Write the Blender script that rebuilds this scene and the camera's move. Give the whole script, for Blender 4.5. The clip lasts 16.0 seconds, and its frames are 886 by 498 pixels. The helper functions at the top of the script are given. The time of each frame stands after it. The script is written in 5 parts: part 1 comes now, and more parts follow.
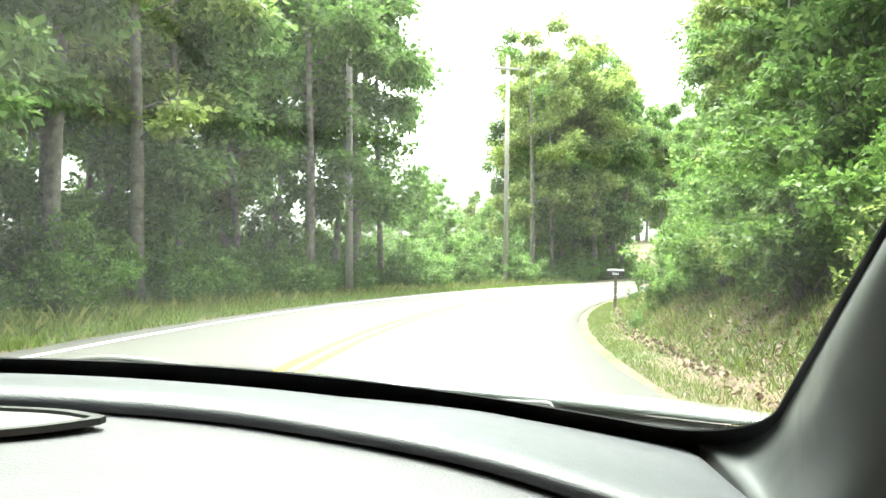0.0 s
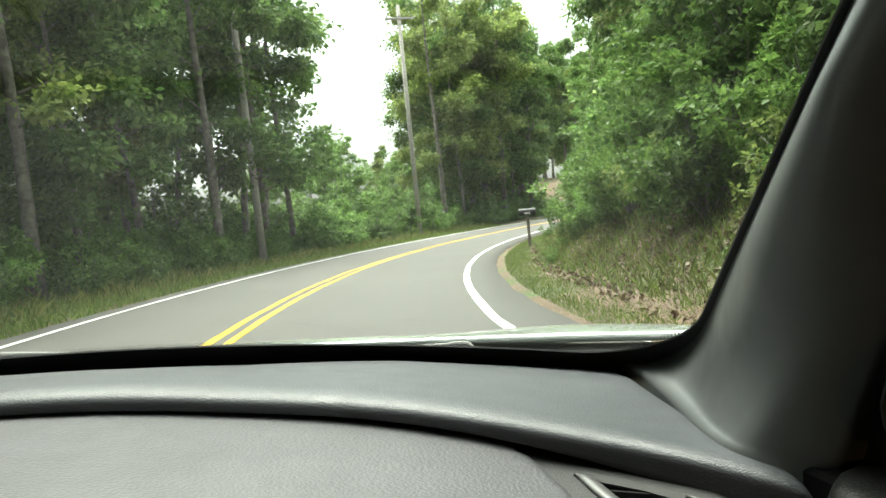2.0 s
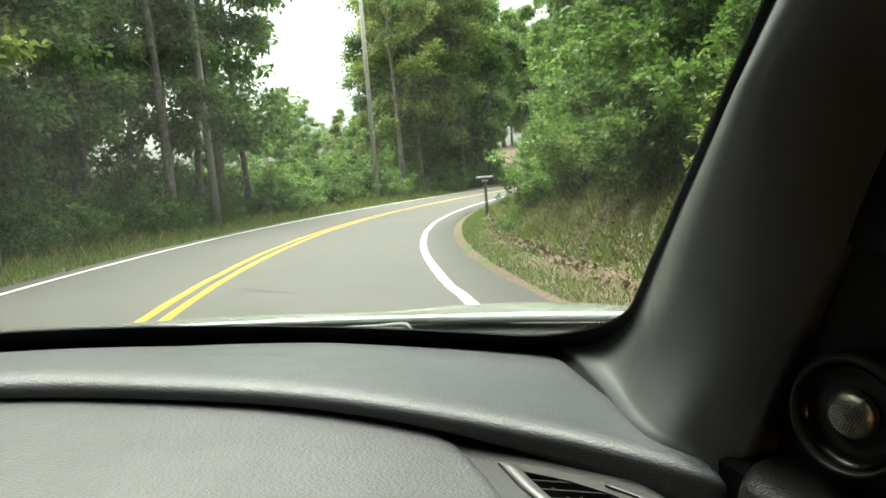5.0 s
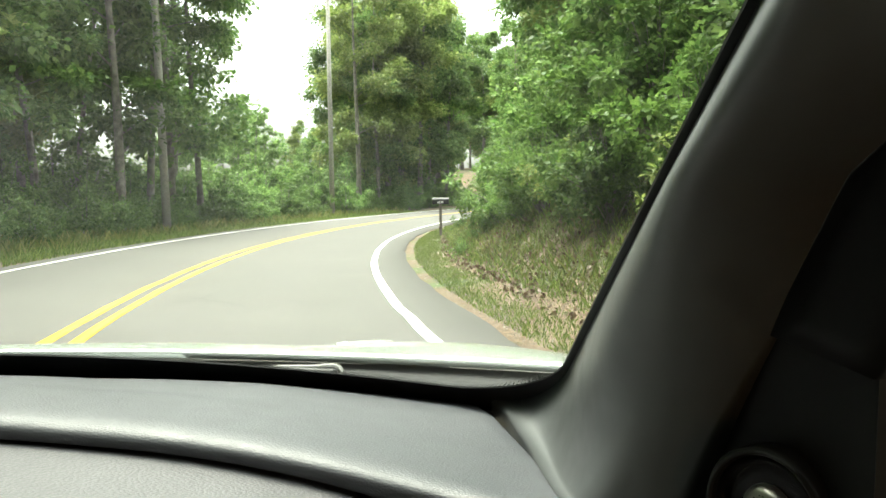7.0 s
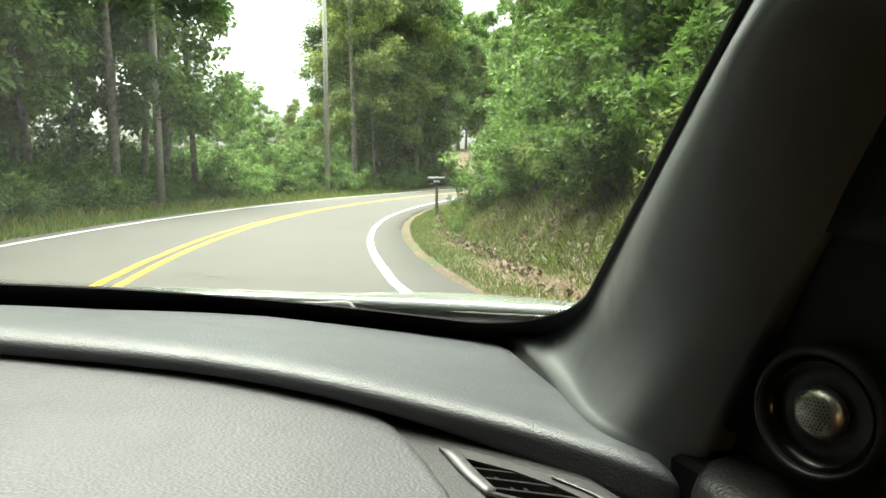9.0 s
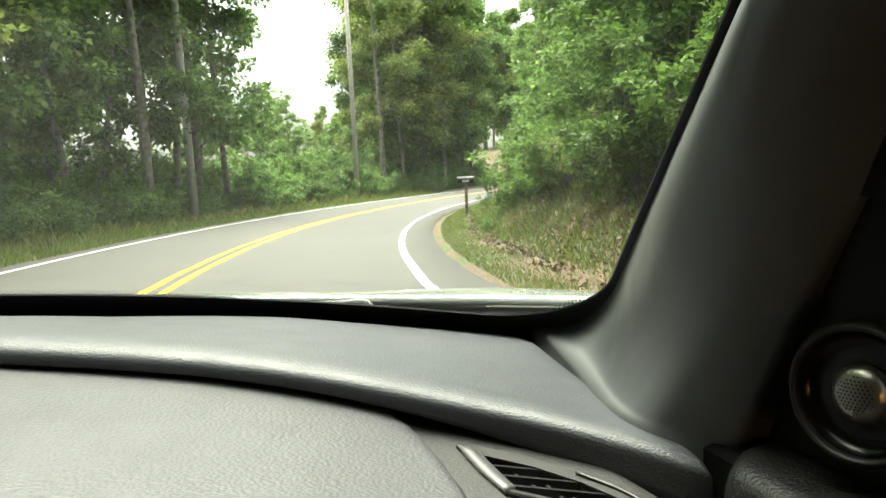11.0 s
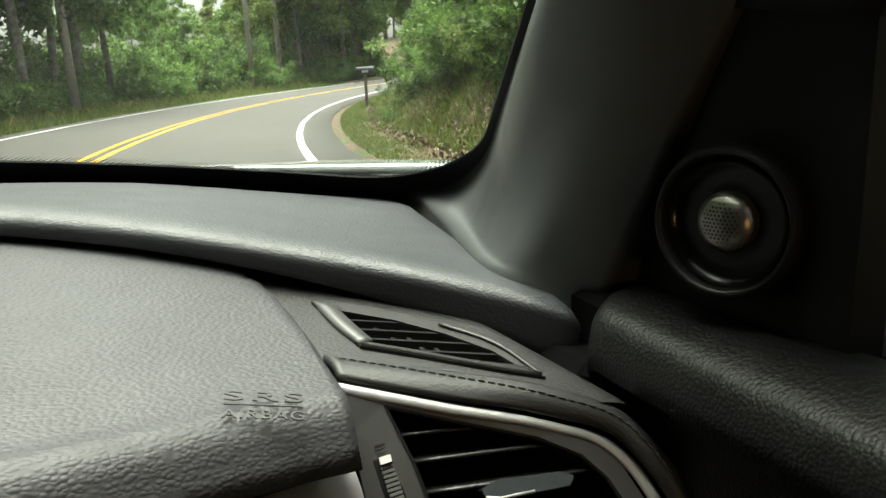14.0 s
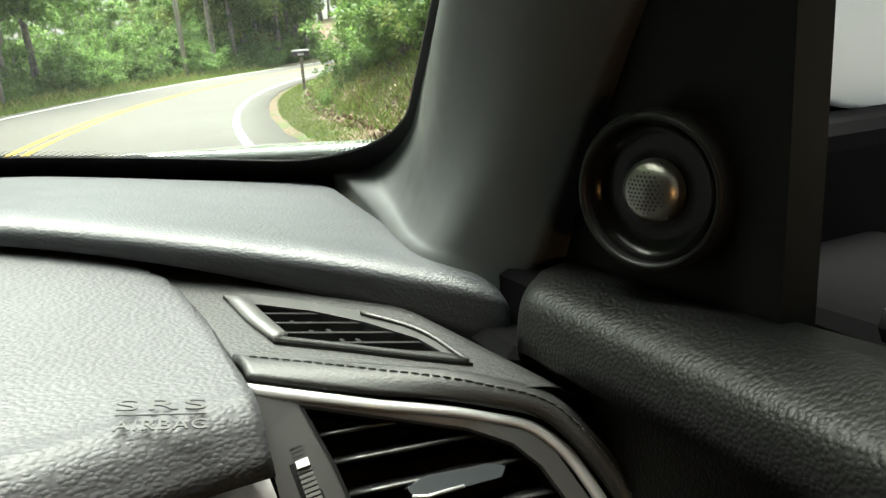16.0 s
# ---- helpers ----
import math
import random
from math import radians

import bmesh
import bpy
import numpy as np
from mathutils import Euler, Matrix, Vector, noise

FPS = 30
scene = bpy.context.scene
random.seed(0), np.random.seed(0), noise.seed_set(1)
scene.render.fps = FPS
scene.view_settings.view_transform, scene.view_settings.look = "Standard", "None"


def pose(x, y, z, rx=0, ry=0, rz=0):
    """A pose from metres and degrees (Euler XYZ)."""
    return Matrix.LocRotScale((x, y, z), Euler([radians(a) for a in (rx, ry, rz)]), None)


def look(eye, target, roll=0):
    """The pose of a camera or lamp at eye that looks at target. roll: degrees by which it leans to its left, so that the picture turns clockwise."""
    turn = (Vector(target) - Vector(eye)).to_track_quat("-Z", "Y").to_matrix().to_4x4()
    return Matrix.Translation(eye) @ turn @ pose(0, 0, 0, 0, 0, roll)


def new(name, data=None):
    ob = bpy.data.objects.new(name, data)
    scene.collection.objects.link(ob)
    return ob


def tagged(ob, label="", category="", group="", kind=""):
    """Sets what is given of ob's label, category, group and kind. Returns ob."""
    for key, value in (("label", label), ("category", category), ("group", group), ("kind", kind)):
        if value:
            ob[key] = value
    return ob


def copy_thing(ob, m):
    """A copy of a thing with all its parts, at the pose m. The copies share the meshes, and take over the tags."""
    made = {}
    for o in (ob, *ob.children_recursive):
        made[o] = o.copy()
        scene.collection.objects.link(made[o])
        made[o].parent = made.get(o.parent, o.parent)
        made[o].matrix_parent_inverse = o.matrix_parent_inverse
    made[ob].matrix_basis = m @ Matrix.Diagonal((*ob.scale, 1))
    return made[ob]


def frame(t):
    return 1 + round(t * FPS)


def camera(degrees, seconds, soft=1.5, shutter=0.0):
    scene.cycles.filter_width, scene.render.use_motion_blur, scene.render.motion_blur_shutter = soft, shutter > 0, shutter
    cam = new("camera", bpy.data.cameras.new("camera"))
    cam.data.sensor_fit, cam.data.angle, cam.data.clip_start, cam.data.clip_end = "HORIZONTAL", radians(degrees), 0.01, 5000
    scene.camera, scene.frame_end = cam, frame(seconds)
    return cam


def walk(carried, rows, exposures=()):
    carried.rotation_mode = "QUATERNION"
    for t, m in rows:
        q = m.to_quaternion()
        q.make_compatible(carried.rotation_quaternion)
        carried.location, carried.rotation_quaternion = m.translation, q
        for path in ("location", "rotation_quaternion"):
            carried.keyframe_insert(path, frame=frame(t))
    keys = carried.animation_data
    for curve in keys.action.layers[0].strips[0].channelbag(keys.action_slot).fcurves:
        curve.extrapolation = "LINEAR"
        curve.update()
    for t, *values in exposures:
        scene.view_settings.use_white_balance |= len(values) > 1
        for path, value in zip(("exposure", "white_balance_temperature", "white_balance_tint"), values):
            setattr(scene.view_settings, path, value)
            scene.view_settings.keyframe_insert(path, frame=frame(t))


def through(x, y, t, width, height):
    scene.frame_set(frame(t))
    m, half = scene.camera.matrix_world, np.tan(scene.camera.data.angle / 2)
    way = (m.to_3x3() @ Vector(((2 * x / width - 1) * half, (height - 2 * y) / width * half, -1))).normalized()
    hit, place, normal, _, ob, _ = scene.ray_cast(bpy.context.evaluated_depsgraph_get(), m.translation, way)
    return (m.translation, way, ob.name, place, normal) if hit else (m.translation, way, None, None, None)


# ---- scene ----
# camera: held at the front passenger's seat inside the car, turning slowly to the right
cam = camera(58.38, 16.0)
PATH = [
    (0.0, look((0.3299, -0.0960, 1.1647), (0.3985, 0.9014, 1.1892), 1.27)),
    (0.5, look((0.3280, -0.0699, 1.1584), (0.4146, 0.9260, 1.1329), 1.30)),
    (1.0, look((0.3256, -0.0677, 1.1546), (0.3864, 0.9300, 1.1253), -0.01)),
    (1.5, look((0.3327, -0.0365, 1.1453), (0.4306, 0.9562, 1.0747), -1.47)),
    (2.0, look((0.3535, -0.0304, 1.1475), (0.5265, 0.9539, 1.1109), -5.28)),
    (2.5, look((0.3676, -0.0189, 1.1629), (0.6367, 0.9425, 1.1053), -3.87)),
    (3.0, look((0.3600, -0.0233, 1.1585), (0.5580, 0.9558, 1.1120), -4.02)),
    (3.5, look((0.3625, -0.0294, 1.1530), (0.5244, 0.9556, 1.0931), -4.19)),
    (4.0, look((0.3639, -0.0294, 1.1563), (0.5821, 0.9427, 1.0712), -4.54)),
    (4.5, look((0.3694, -0.0307, 1.1582), (0.5833, 0.9424, 1.0724), -4.80)),
    (7.0, look((0.3966, -0.0207, 1.1906), (0.6768, 0.9372, 1.1287), -0.44)),
    (7.5, look((0.3808, -0.0113, 1.1727), (0.6502, 0.9492, 1.1028), -1.01)),
    (8.0, look((0.3741, -0.0016, 1.1563), (0.6605, 0.9526, 1.0696), -0.54)),
    (8.5, look((0.3765, 0.0057, 1.1439), (0.6670, 0.9588, 1.0579), 0.29)),
    (11.0, look((0.4036, 0.0298, 1.1264), (0.6500, 0.9953, 1.0421), -2.64)),
    (11.5, look((0.4053, 0.0459, 1.1042), (0.7106, 0.9929, 1.0035), -1.86)),
    (12.0, look((0.4043, 0.0495, 1.1052), (0.6955, 1.0009, 1.0047), -0.04)),
    (12.5, look((0.4099, 0.0420, 1.1187), (0.6849, 0.9990, 1.0262), -1.74)),
    (13.0, look((0.4145, 0.0510, 1.1073), (0.7218, 0.9961, 0.9958), -1.62)),
    (13.5, look((0.4076, 0.0384, 1.1046), (0.6357, 0.9944, 0.9201), -4.29)),
    (14.0, look((0.4413, 0.0606, 1.0878), (0.7912, 0.9708, 0.8666), -2.58)),
    (14.5, look((0.4595, 0.0689, 1.0871), (0.8270, 0.9627, 0.8299), -6.07)),
    (15.0, look((0.4652, 0.0682, 1.0877), (0.8681, 0.9473, 0.8332), -4.98)),
    (15.5, look((0.4598, 0.0708, 1.0791), (0.8341, 0.9550, 0.7998), -4.66)),
    (16.0, look((0.4648, 0.0784, 1.0819), (0.8725, 0.9570, 0.8330), -4.35)),
]
EXPOSURES = [(0.0, 3.12, 6600, -4), (0.5, 2.30, 6600, -4), (1.0, 2.16, 6600, -4), (1.5, 2.00, 6700, -4), (3.0, 1.97, 6700, -4), (4.5, 1.86, 6800, -4), (7.0, 2.36, 6900, -4), (8.5, 2.25, 6900, -4), (11.0, 2.28, 7100, -4), (13.0, 2.24, 7300, -4), (13.5, 2.00, 7100, -4), (14.0, 1.80, 6900, -4), (14.5, 1.80, 6900, -4), (15.0, 2.12, 6700, -4), (15.5, 2.14, 6700, -4), (16.0, 2.56, 6700, -4)]
walk(cam, PATH, EXPOSURES)

# ---------------------------------------------------------------- light: bright overcast sky
world = bpy.data.worlds.new("overcast_sky")
scene.world = world
world.use_nodes = True
wn, wl = world.node_tree.nodes, world.node_tree.links
sky = wn.new("ShaderNodeTexSky")
sky.sky_type = "NISHITA"
sky.sun_disc = False
sky.sun_elevation = radians(76)
sky.sun_rotation = radians(350)
sky.air_density = 1.0
sky.dust_density = 6.0
haze = wn.new("ShaderNodeHueSaturation")
haze.inputs["Saturation"].default_value = 0.22
wl.new(sky.outputs[0], haze.inputs["Color"])
wl.new(haze.outputs[0], wn["Background"].inputs[0])
wn["Background"].inputs[1].default_value = 0.15

sun = new("sun", bpy.data.lights.new("sun", "SUN"))
sun.data.energy = 1.8
sun.data.angle = radians(40)
sun.data.color = (1.0, 0.96, 0.9)
sun.matrix_world = look((0, 0, 60), (2.5, -14.0, 0))
scene.view_settings.exposure = 0.0


# ---------------------------------------------------------------- materials
def mat(name, base, rough=0.6, metal=0.0, spec=0.5):
    m = bpy.data.materials.new(name)
    m.use_nodes = True
    b = m.node_tree.nodes["Principled BSDF"]
    b.inputs["Base Color"].default_value = (*base, 1)
    b.inputs["Roughness"].default_value = rough
    b.inputs["Metallic"].default_value = metal
    b.inputs["Specular IOR Level"].default_value = spec
    return m


def nodes_of(m):
    return m.node_tree.nodes, m.node_tree.links, m.node_tree.nodes["Principled BSDF"]


def noise_node(m, scale, detail=4.0, coords="Object", rough=0.6):
    n, l, b = nodes_of(m)
    c = n.new("ShaderNodeTexCoord")
    t = n.new("ShaderNodeTexNoise")
    t.inputs["Scale"].default_value = scale
    t.inputs["Detail"].default_value = detail
    t.inputs["Roughness"].default_value = rough
    l.new(c.outputs[coords], t.inputs["Vector"])
    return t.outputs["Fac"]


def ramp(m, source, stops):
    n, l, b = nodes_of(m)
    r = n.new("ShaderNodeValToRGB")
    r.color_ramp.elements[0].position, r.color_ramp.elements[1].position = stops[0][0], stops[-1][0]
    for s in stops[1:-1]:
        r.color_ramp.elements.new(s[0])
    for e, s in zip(r.color_ramp.elements, stops):
        e.color = (*s[1], 1)
    l.new(source, r.inputs[0])
    return r.outputs[0]


def mix(m, fac, a, b2, kind="MIX"):
    n, l, b = nodes_of(m)
    x = n.new("ShaderNodeMix")
    x.data_type, x.blend_type = "RGBA", kind
    for sock, v in ((x.inputs[0], fac), (x.inputs[6], a), (x.inputs[7], b2)):
        if isinstance(v, (float, int)):
            sock.default_value = v
        elif isinstance(v, tuple):
            sock.default_value = (*v, 1)
        else:
            l.new(v, sock)
    return x.outputs[2]


def set_color(m, out):
    n, l, b = nodes_of(m)
    l.new(out, b.inputs["Base Color"])


def bump(m, height, strength, distance):
    n, l, b = nodes_of(m)
    x = n.new("ShaderNodeBump")
    x.inputs["Strength"].default_value = strength
    x.inputs["Distance"].default_value = distance
    l.new(height, x.inputs["Height"])
    l.new(x.outputs[0], b.inputs["Normal"])


def leather(name, base, rough, grain=420.0, depth=0.0005, spec=0.5):
    """Moulded soft plastic with a pebbled leather grain."""
    m = mat(name, base, rough, 0, spec)
    n, l, b = nodes_of(m)
    c = n.new("ShaderNodeTexCoord")
    stretch = n.new("ShaderNodeMapping")
    stretch.inputs["Scale"].default_value = (0.66, 1.0, 1.0)
    l.new(c.outputs["Object"], stretch.inputs["Vector"])
    v = n.new("ShaderNodeTexVoronoi")
    v.feature = "F1"
    v.inputs["Scale"].default_value = grain
    l.new(stretch.outputs[0], v.inputs["Vector"])
    r = ramp(m, v.outputs["Distance"], [(0.10, (1, 1, 1)), (0.35, (0.75, 0.75, 0.75)), (0.62, (0.12, 0.12, 0.12)), (0.80, (0, 0, 0))])
    bump(m, r, 0.30, depth)
    f = noise_node(m, 9.0, 5)
    set_color(m, ramp(m, f, [(0.3, tuple(k * 0.9 for k in base)), (0.7, tuple(k * 1.1 for k in base))]))
    l.new(ramp(m, noise_node(m, 23.0, 4), [(0.3, (rough - 0.05,) * 3), (0.7, (rough + 0.05,) * 3)]), b.inputs["Roughness"])
    return m


M_PAD = leather("dark_grey_soft_pad", (0.0325, 0.0355, 0.0410), 0.52, 640, 0.0006, 0.55)
M_PANEL = leather("charcoal_airbag_skin", (0.0418, 0.0418, 0.0462), 0.54, 520, 0.0009, 0.5)
M_LIP = leather("black_stitched_skin", (0.018, 0.0185, 0.0185), 0.5, 700, 0.00025, 0.5)
M_DOOR = leather("black_door_skin", (0.0060, 0.0063, 0.0063), 0.46, 540, 0.0007, 0.30)
M_PILLAR = leather("grey_pillar_plastic", (0.052, 0.0560, 0.0570), 0.45, 900, 0.00006, 0.7)
M_SAIL = leather("black_sail_plastic", (0.0078, 0.0078, 0.0082), 0.6, 900, 0.00006, 0.15)
M_RING = mat("dark_tweeter_ring", (0.006, 0.006, 0.0062), 0.42, 0, 0.3)
M_SIDE = leather("black_end_panel_skin", (0.021, 0.021, 0.0215), 0.52, 600, 0.0006, 0.45)
M_SURROUND = mat("dark_satin_grey_plastic", (0.042, 0.042, 0.041), 0.42)
M_BLACK = mat("black_trim", (0.010, 0.010, 0.011), 0.5)
M_FRIT = mat("black_ceramic_band", (0.006, 0.006, 0.007), 0.45)
M_GREY = mat("satin_grey_plastic", (0.10, 0.10, 0.098), 0.42)
M_BEZEL = mat("silver_painted_bezel", (0.11, 0.11, 0.11), 0.42, 0.4)
M_CHROME = mat("satin_chrome", (0.42, 0.42, 0.425), 0.48, 0.6)
M_WELL = mat("dark_vent_well", (0.007, 0.007, 0.007), 0.8, 0, 0.05)
M_SLAT = mat("black_vent_slat", (0.008, 0.008, 0.0085), 0.45, 0, 0.15)
M_BELT = mat("matt_black_trim", (0.006, 0.006, 0.0064), 0.9, 0, 0.0)
M_FRAME = mat("dark_vent_frame", (0.016, 0.016, 0.016), 0.55, 0, 0.2)
M_BLADE = mat("satin_black_vent_blade", (0.011, 0.011, 0.0115), 0.36, 0, 0.5)
M_THREAD = mat("dark_thread", (0.030, 0.030, 0.031), 0.7)
M_GLOSS = mat("dark_gloss_trim", (0.045, 0.050, 0.055), 0.14, 0.0)
M_BOWL = mat("black_speaker_bowl", (0.003, 0.003, 0.003), 0.2, 0.0, 0.2)
M_TRIM = mat("brushed_silver_trim", (0.68, 0.64, 0.65), 0.36, 0.45)
M_GRILLE = mat("speaker_mesh", (0.30, 0.29, 0.26), 0.32, 0.9)
M_LINING = mat("grey_cloth_lining", (0.07, 0.069, 0.067), 0.9, 0, 0.1)
M_RUBBER = mat("tyre_rubber", (0.02, 0.02, 0.02), 0.8)
M_RIM = mat("alloy_rim", (0.45, 0.45, 0.46), 0.3, 0.9)
M_MIRRORCASE = mat("silver_mirror_case", (0.68, 0.69, 0.73), 0.35, 0.1)
M_PRINT = mat("dark_embossed_print", (0.028, 0.028, 0.028), 0.55)

M_PAINT = mat("pale_silver_paint", (0.50, 0.53, 0.51), 0.22, 0.3)
nn, ll, bb = nodes_of(M_PAINT)
bb.inputs["Coat Weight"].default_value = 0.6
bb.inputs["Coat Roughness"].default_value = 0.05
set_color(M_PAINT, ramp(M_PAINT, noise_node(M_PAINT, 6, 5), [(0.35, (0.44, 0.47, 0.45)), (0.7, (0.50, 0.53, 0.51))]))

M_GLASS = bpy.data.materials.new("clear_glass")
M_GLASS.use_nodes = True
gn, gl = M_GLASS.node_tree.nodes, M_GLASS.node_tree.links
gn.remove(gn["Principled BSDF"])
clear = gn.new("ShaderNodeBsdfTransparent")
clear.inputs[0].default_value = (0.93, 0.96, 0.94, 1)
gloss = gn.new("ShaderNodeBsdfGlossy")
gloss.inputs["Roughness"].default_value = 0.02
gmix = gn.new("ShaderNodeMixShader")
fres = gn.new("ShaderNodeFresnel")
fres.inputs[0].default_value = 1.5
gl.new(fres.outputs[0], gmix.inputs[0])
gl.new(clear.outputs[0], gmix.inputs[1])
gl.new(gloss.outputs[0], gmix.inputs[2])
# a faint translucent mix paints a glare veil over the view outside
glare_tex = gn.new("ShaderNodeTexNoise")
glare_tex.inputs["Scale"].default_value = 5.0
glare_tex.inputs["Detail"].default_value = 6.0
glare_range = gn.new("ShaderNodeMapRange")
glare_range.inputs["To Min"].default_value, glare_range.inputs["To Max"].default_value = 0.0005, 0.002
gl.new(glare_tex.outputs["Fac"], glare_range.inputs["Value"])
glare = gn.new("ShaderNodeBsdfTranslucent")
glare.inputs[0].default_value = (0.8, 0.8, 0.8, 1)
glare_mix = gn.new("ShaderNodeMixShader")
gl.new(glare_range.outputs[0], glare_mix.inputs[0])
gl.new(gmix.outputs[0], glare_mix.inputs[1])
gl.new(glare.outputs[0], glare_mix.inputs[2])
gl.new(glare_mix.outputs[0], gn["Material Output"].inputs[0])

# darkened glass for the unseen left window, added to hold cabin light down
M_DIM_GLASS = M_GLASS.copy()
M_DIM_GLASS.name = "tinted_glass"
M_DIM_GLASS.node_tree.nodes["Transparent BSDF"].inputs[0].default_value = (0.16, 0.17, 0.17, 1)

M_ASPHALT = mat("worn_asphalt", (0.16, 0.155, 0.145), 0.85)
fa = noise_node(M_ASPHALT, 0.35, 5)
fb = noise_node(M_ASPHALT, 60, 3)
set_color(M_ASPHALT, mix(M_ASPHALT, 0.55, ramp(M_ASPHALT, fa, [(0.3, (0.073, 0.071, 0.066)), (0.7, (0.108, 0.104, 0.096))]),
                         ramp(M_ASPHALT, fb, [(0.3, (0.053, 0.051, 0.048)), (0.7, (0.125, 0.12, 0.113))])))
bump(M_ASPHALT, fb, 0.5, 0.01)


def line_paint(name, base, worn):
    m = mat(name, base, 0.7)
    f = noise_node(m, 9, 6, rough=0.75)
    set_color(m, ramp(m, f, [(0.30, worn), (0.40, base), (0.8, tuple(min(1, k * 1.08) for k in base))]))
    return m


M_WHITE = line_paint("white_road_paint", (0.74, 0.74, 0.70), (0.3, 0.29, 0.27))
M_YELLOW = line_paint("yellow_road_paint", (0.56, 0.34, 0.03), (0.22, 0.16, 0.06))

M_GROUND = mat("verge_soil", (0.12, 0.10, 0.06), 0.95)
g1 = noise_node(M_GROUND, 0.45, 6)
g2 = noise_node(M_GROUND, 14, 5)
soil = ramp(M_GROUND, g2, [(0.3, (0.07, 0.05, 0.032)), (0.55, (0.14, 0.098, 0.064)), (0.75, (0.22, 0.16, 0.11))])
turf = ramp(M_GROUND, g2, [(0.3, (0.035, 0.06, 0.018)), (0.6, (0.075, 0.12, 0.032)), (0.8, (0.13, 0.15, 0.06))])
set_color(M_GROUND, mix(M_GROUND, ramp(M_GROUND, g1, [(0.38, (0, 0, 0)), (0.52, (1, 1, 1))]), turf, soil))
bump(M_GROUND, g2, 0.8, 0.06)


def leaf_mat(name, dark, light, through=0.35):
    """Leaves: colour varies from leaf to leaf, and some light comes through."""
    m = mat(name, light, 0.5, 0, 0.35)
    n, l, b = nodes_of(m)
    geo = n.new("ShaderNodeNewGeometry")
    info = n.new("ShaderNodeObjectInfo")
    c1 = ramp(m, geo.outputs["Random Per Island"], [(0.0, dark), (1.0, light)])
    hue = n.new("ShaderNodeHueSaturation")
    mm = n.new("ShaderNodeMapRange")
    mm.inputs["To Min"].default_value, mm.inputs["To Max"].default_value = 0.72, 1.25
    l.new(info.outputs["Random"], mm.inputs["Value"])
    l.new(mm.outputs[0], hue.inputs["Value"])
    l.new(c1, hue.inputs["Color"])
    l.new(hue.outputs[0], b.inputs["Base Color"])
    tr = n.new("ShaderNodeBsdfTranslucent")
    l.new(hue.outputs[0], tr.inputs[0])
    ms = n.new("ShaderNodeMixShader")
    ms.inputs[0].default_value = through
    l.new(b.outputs[0], ms.inputs[1])
    l.new(tr.outputs[0], ms.inputs[2])
    l.new(ms.outputs[0], n["Material Output"].inputs[0])
    return m


M_LEAF = leaf_mat("broadleaf", (0.074, 0.15, 0.038), (0.225, 0.335, 0.100), 0.58)
M_LEAF2 = leaf_mat("broadleaf_yellowish", (0.12, 0.18, 0.042), (0.29, 0.35, 0.11), 0.58)
M_BUSH = leaf_mat("bush_leaf", (0.072, 0.145, 0.032), (0.19, 0.295, 0.075), 0.5)
M_GRASS = leaf_mat("grass_blade", (0.09, 0.15, 0.03), (0.25, 0.32, 0.09))
M_WEED = leaf_mat("verge_weed", (0.085, 0.125, 0.03), (0.27, 0.28, 0.095), 0.4)
M_LITTER = leaf_mat("dead_leaf", (0.09, 0.060, 0.036), (0.22, 0.155, 0.10), 0.1)
M_GRAVEL = mat("pale_gravel", (0.34, 0.31, 0.27), 0.9)
gravel_geo = M_GRAVEL.node_tree.nodes.new("ShaderNodeNewGeometry")
set_color(M_GRAVEL, ramp(M_GRAVEL, gravel_geo.outputs["Random Per Island"], [(0.0, (0.14, 0.125, 0.105)), (1.0, (0.32, 0.30, 0.26))]))
M_BARK = mat("grey_bark", (0.13, 0.115, 0.095), 0.9)
kb = noise_node(M_BARK, 5, 7)
set_color(M_BARK, ramp(M_BARK, kb, [(0.3, (0.085, 0.075, 0.062)), (0.7, (0.26, 0.24, 0.20))]))
bump(M_BARK, noise_node(M_BARK, 16, 6), 0.9, 0.03)
M_POLE = mat("weathered_pole", (0.34, 0.32, 0.28), 0.85)
set_color(M_POLE, ramp(M_POLE, noise_node(M_POLE, 7, 6), [(0.3, (0.28, 0.265, 0.235)), (0.7, (0.44, 0.42, 0.38))]))


# ---------------------------------------------------------------- mesh helpers
def mesh(name, verts, faces, material, smooth=True):
    me = bpy.data.meshes.new(name)
    me.from_pydata([tuple(v) for v in verts], [], [tuple(f) for f in faces])
    me.materials.append(material)
    if smooth:
        me.polygons.foreach_set("use_smooth", [True] * len(me.polygons))
    me.update()
    return me


def part(name, data, parent, label=""):
    ob = new(name, data)
    ob.parent = parent
    if label:
        tagged(ob, label)
    return ob


def bm_mesh(name, bm, material, smooth=False):
    me = bpy.data.meshes.new(name)
    bm.to_mesh(me)
    bm.free()
    me.materials.append(material)
    if smooth:
        me.polygons.foreach_set("use_smooth", [True] * len(me.polygons))
    return me


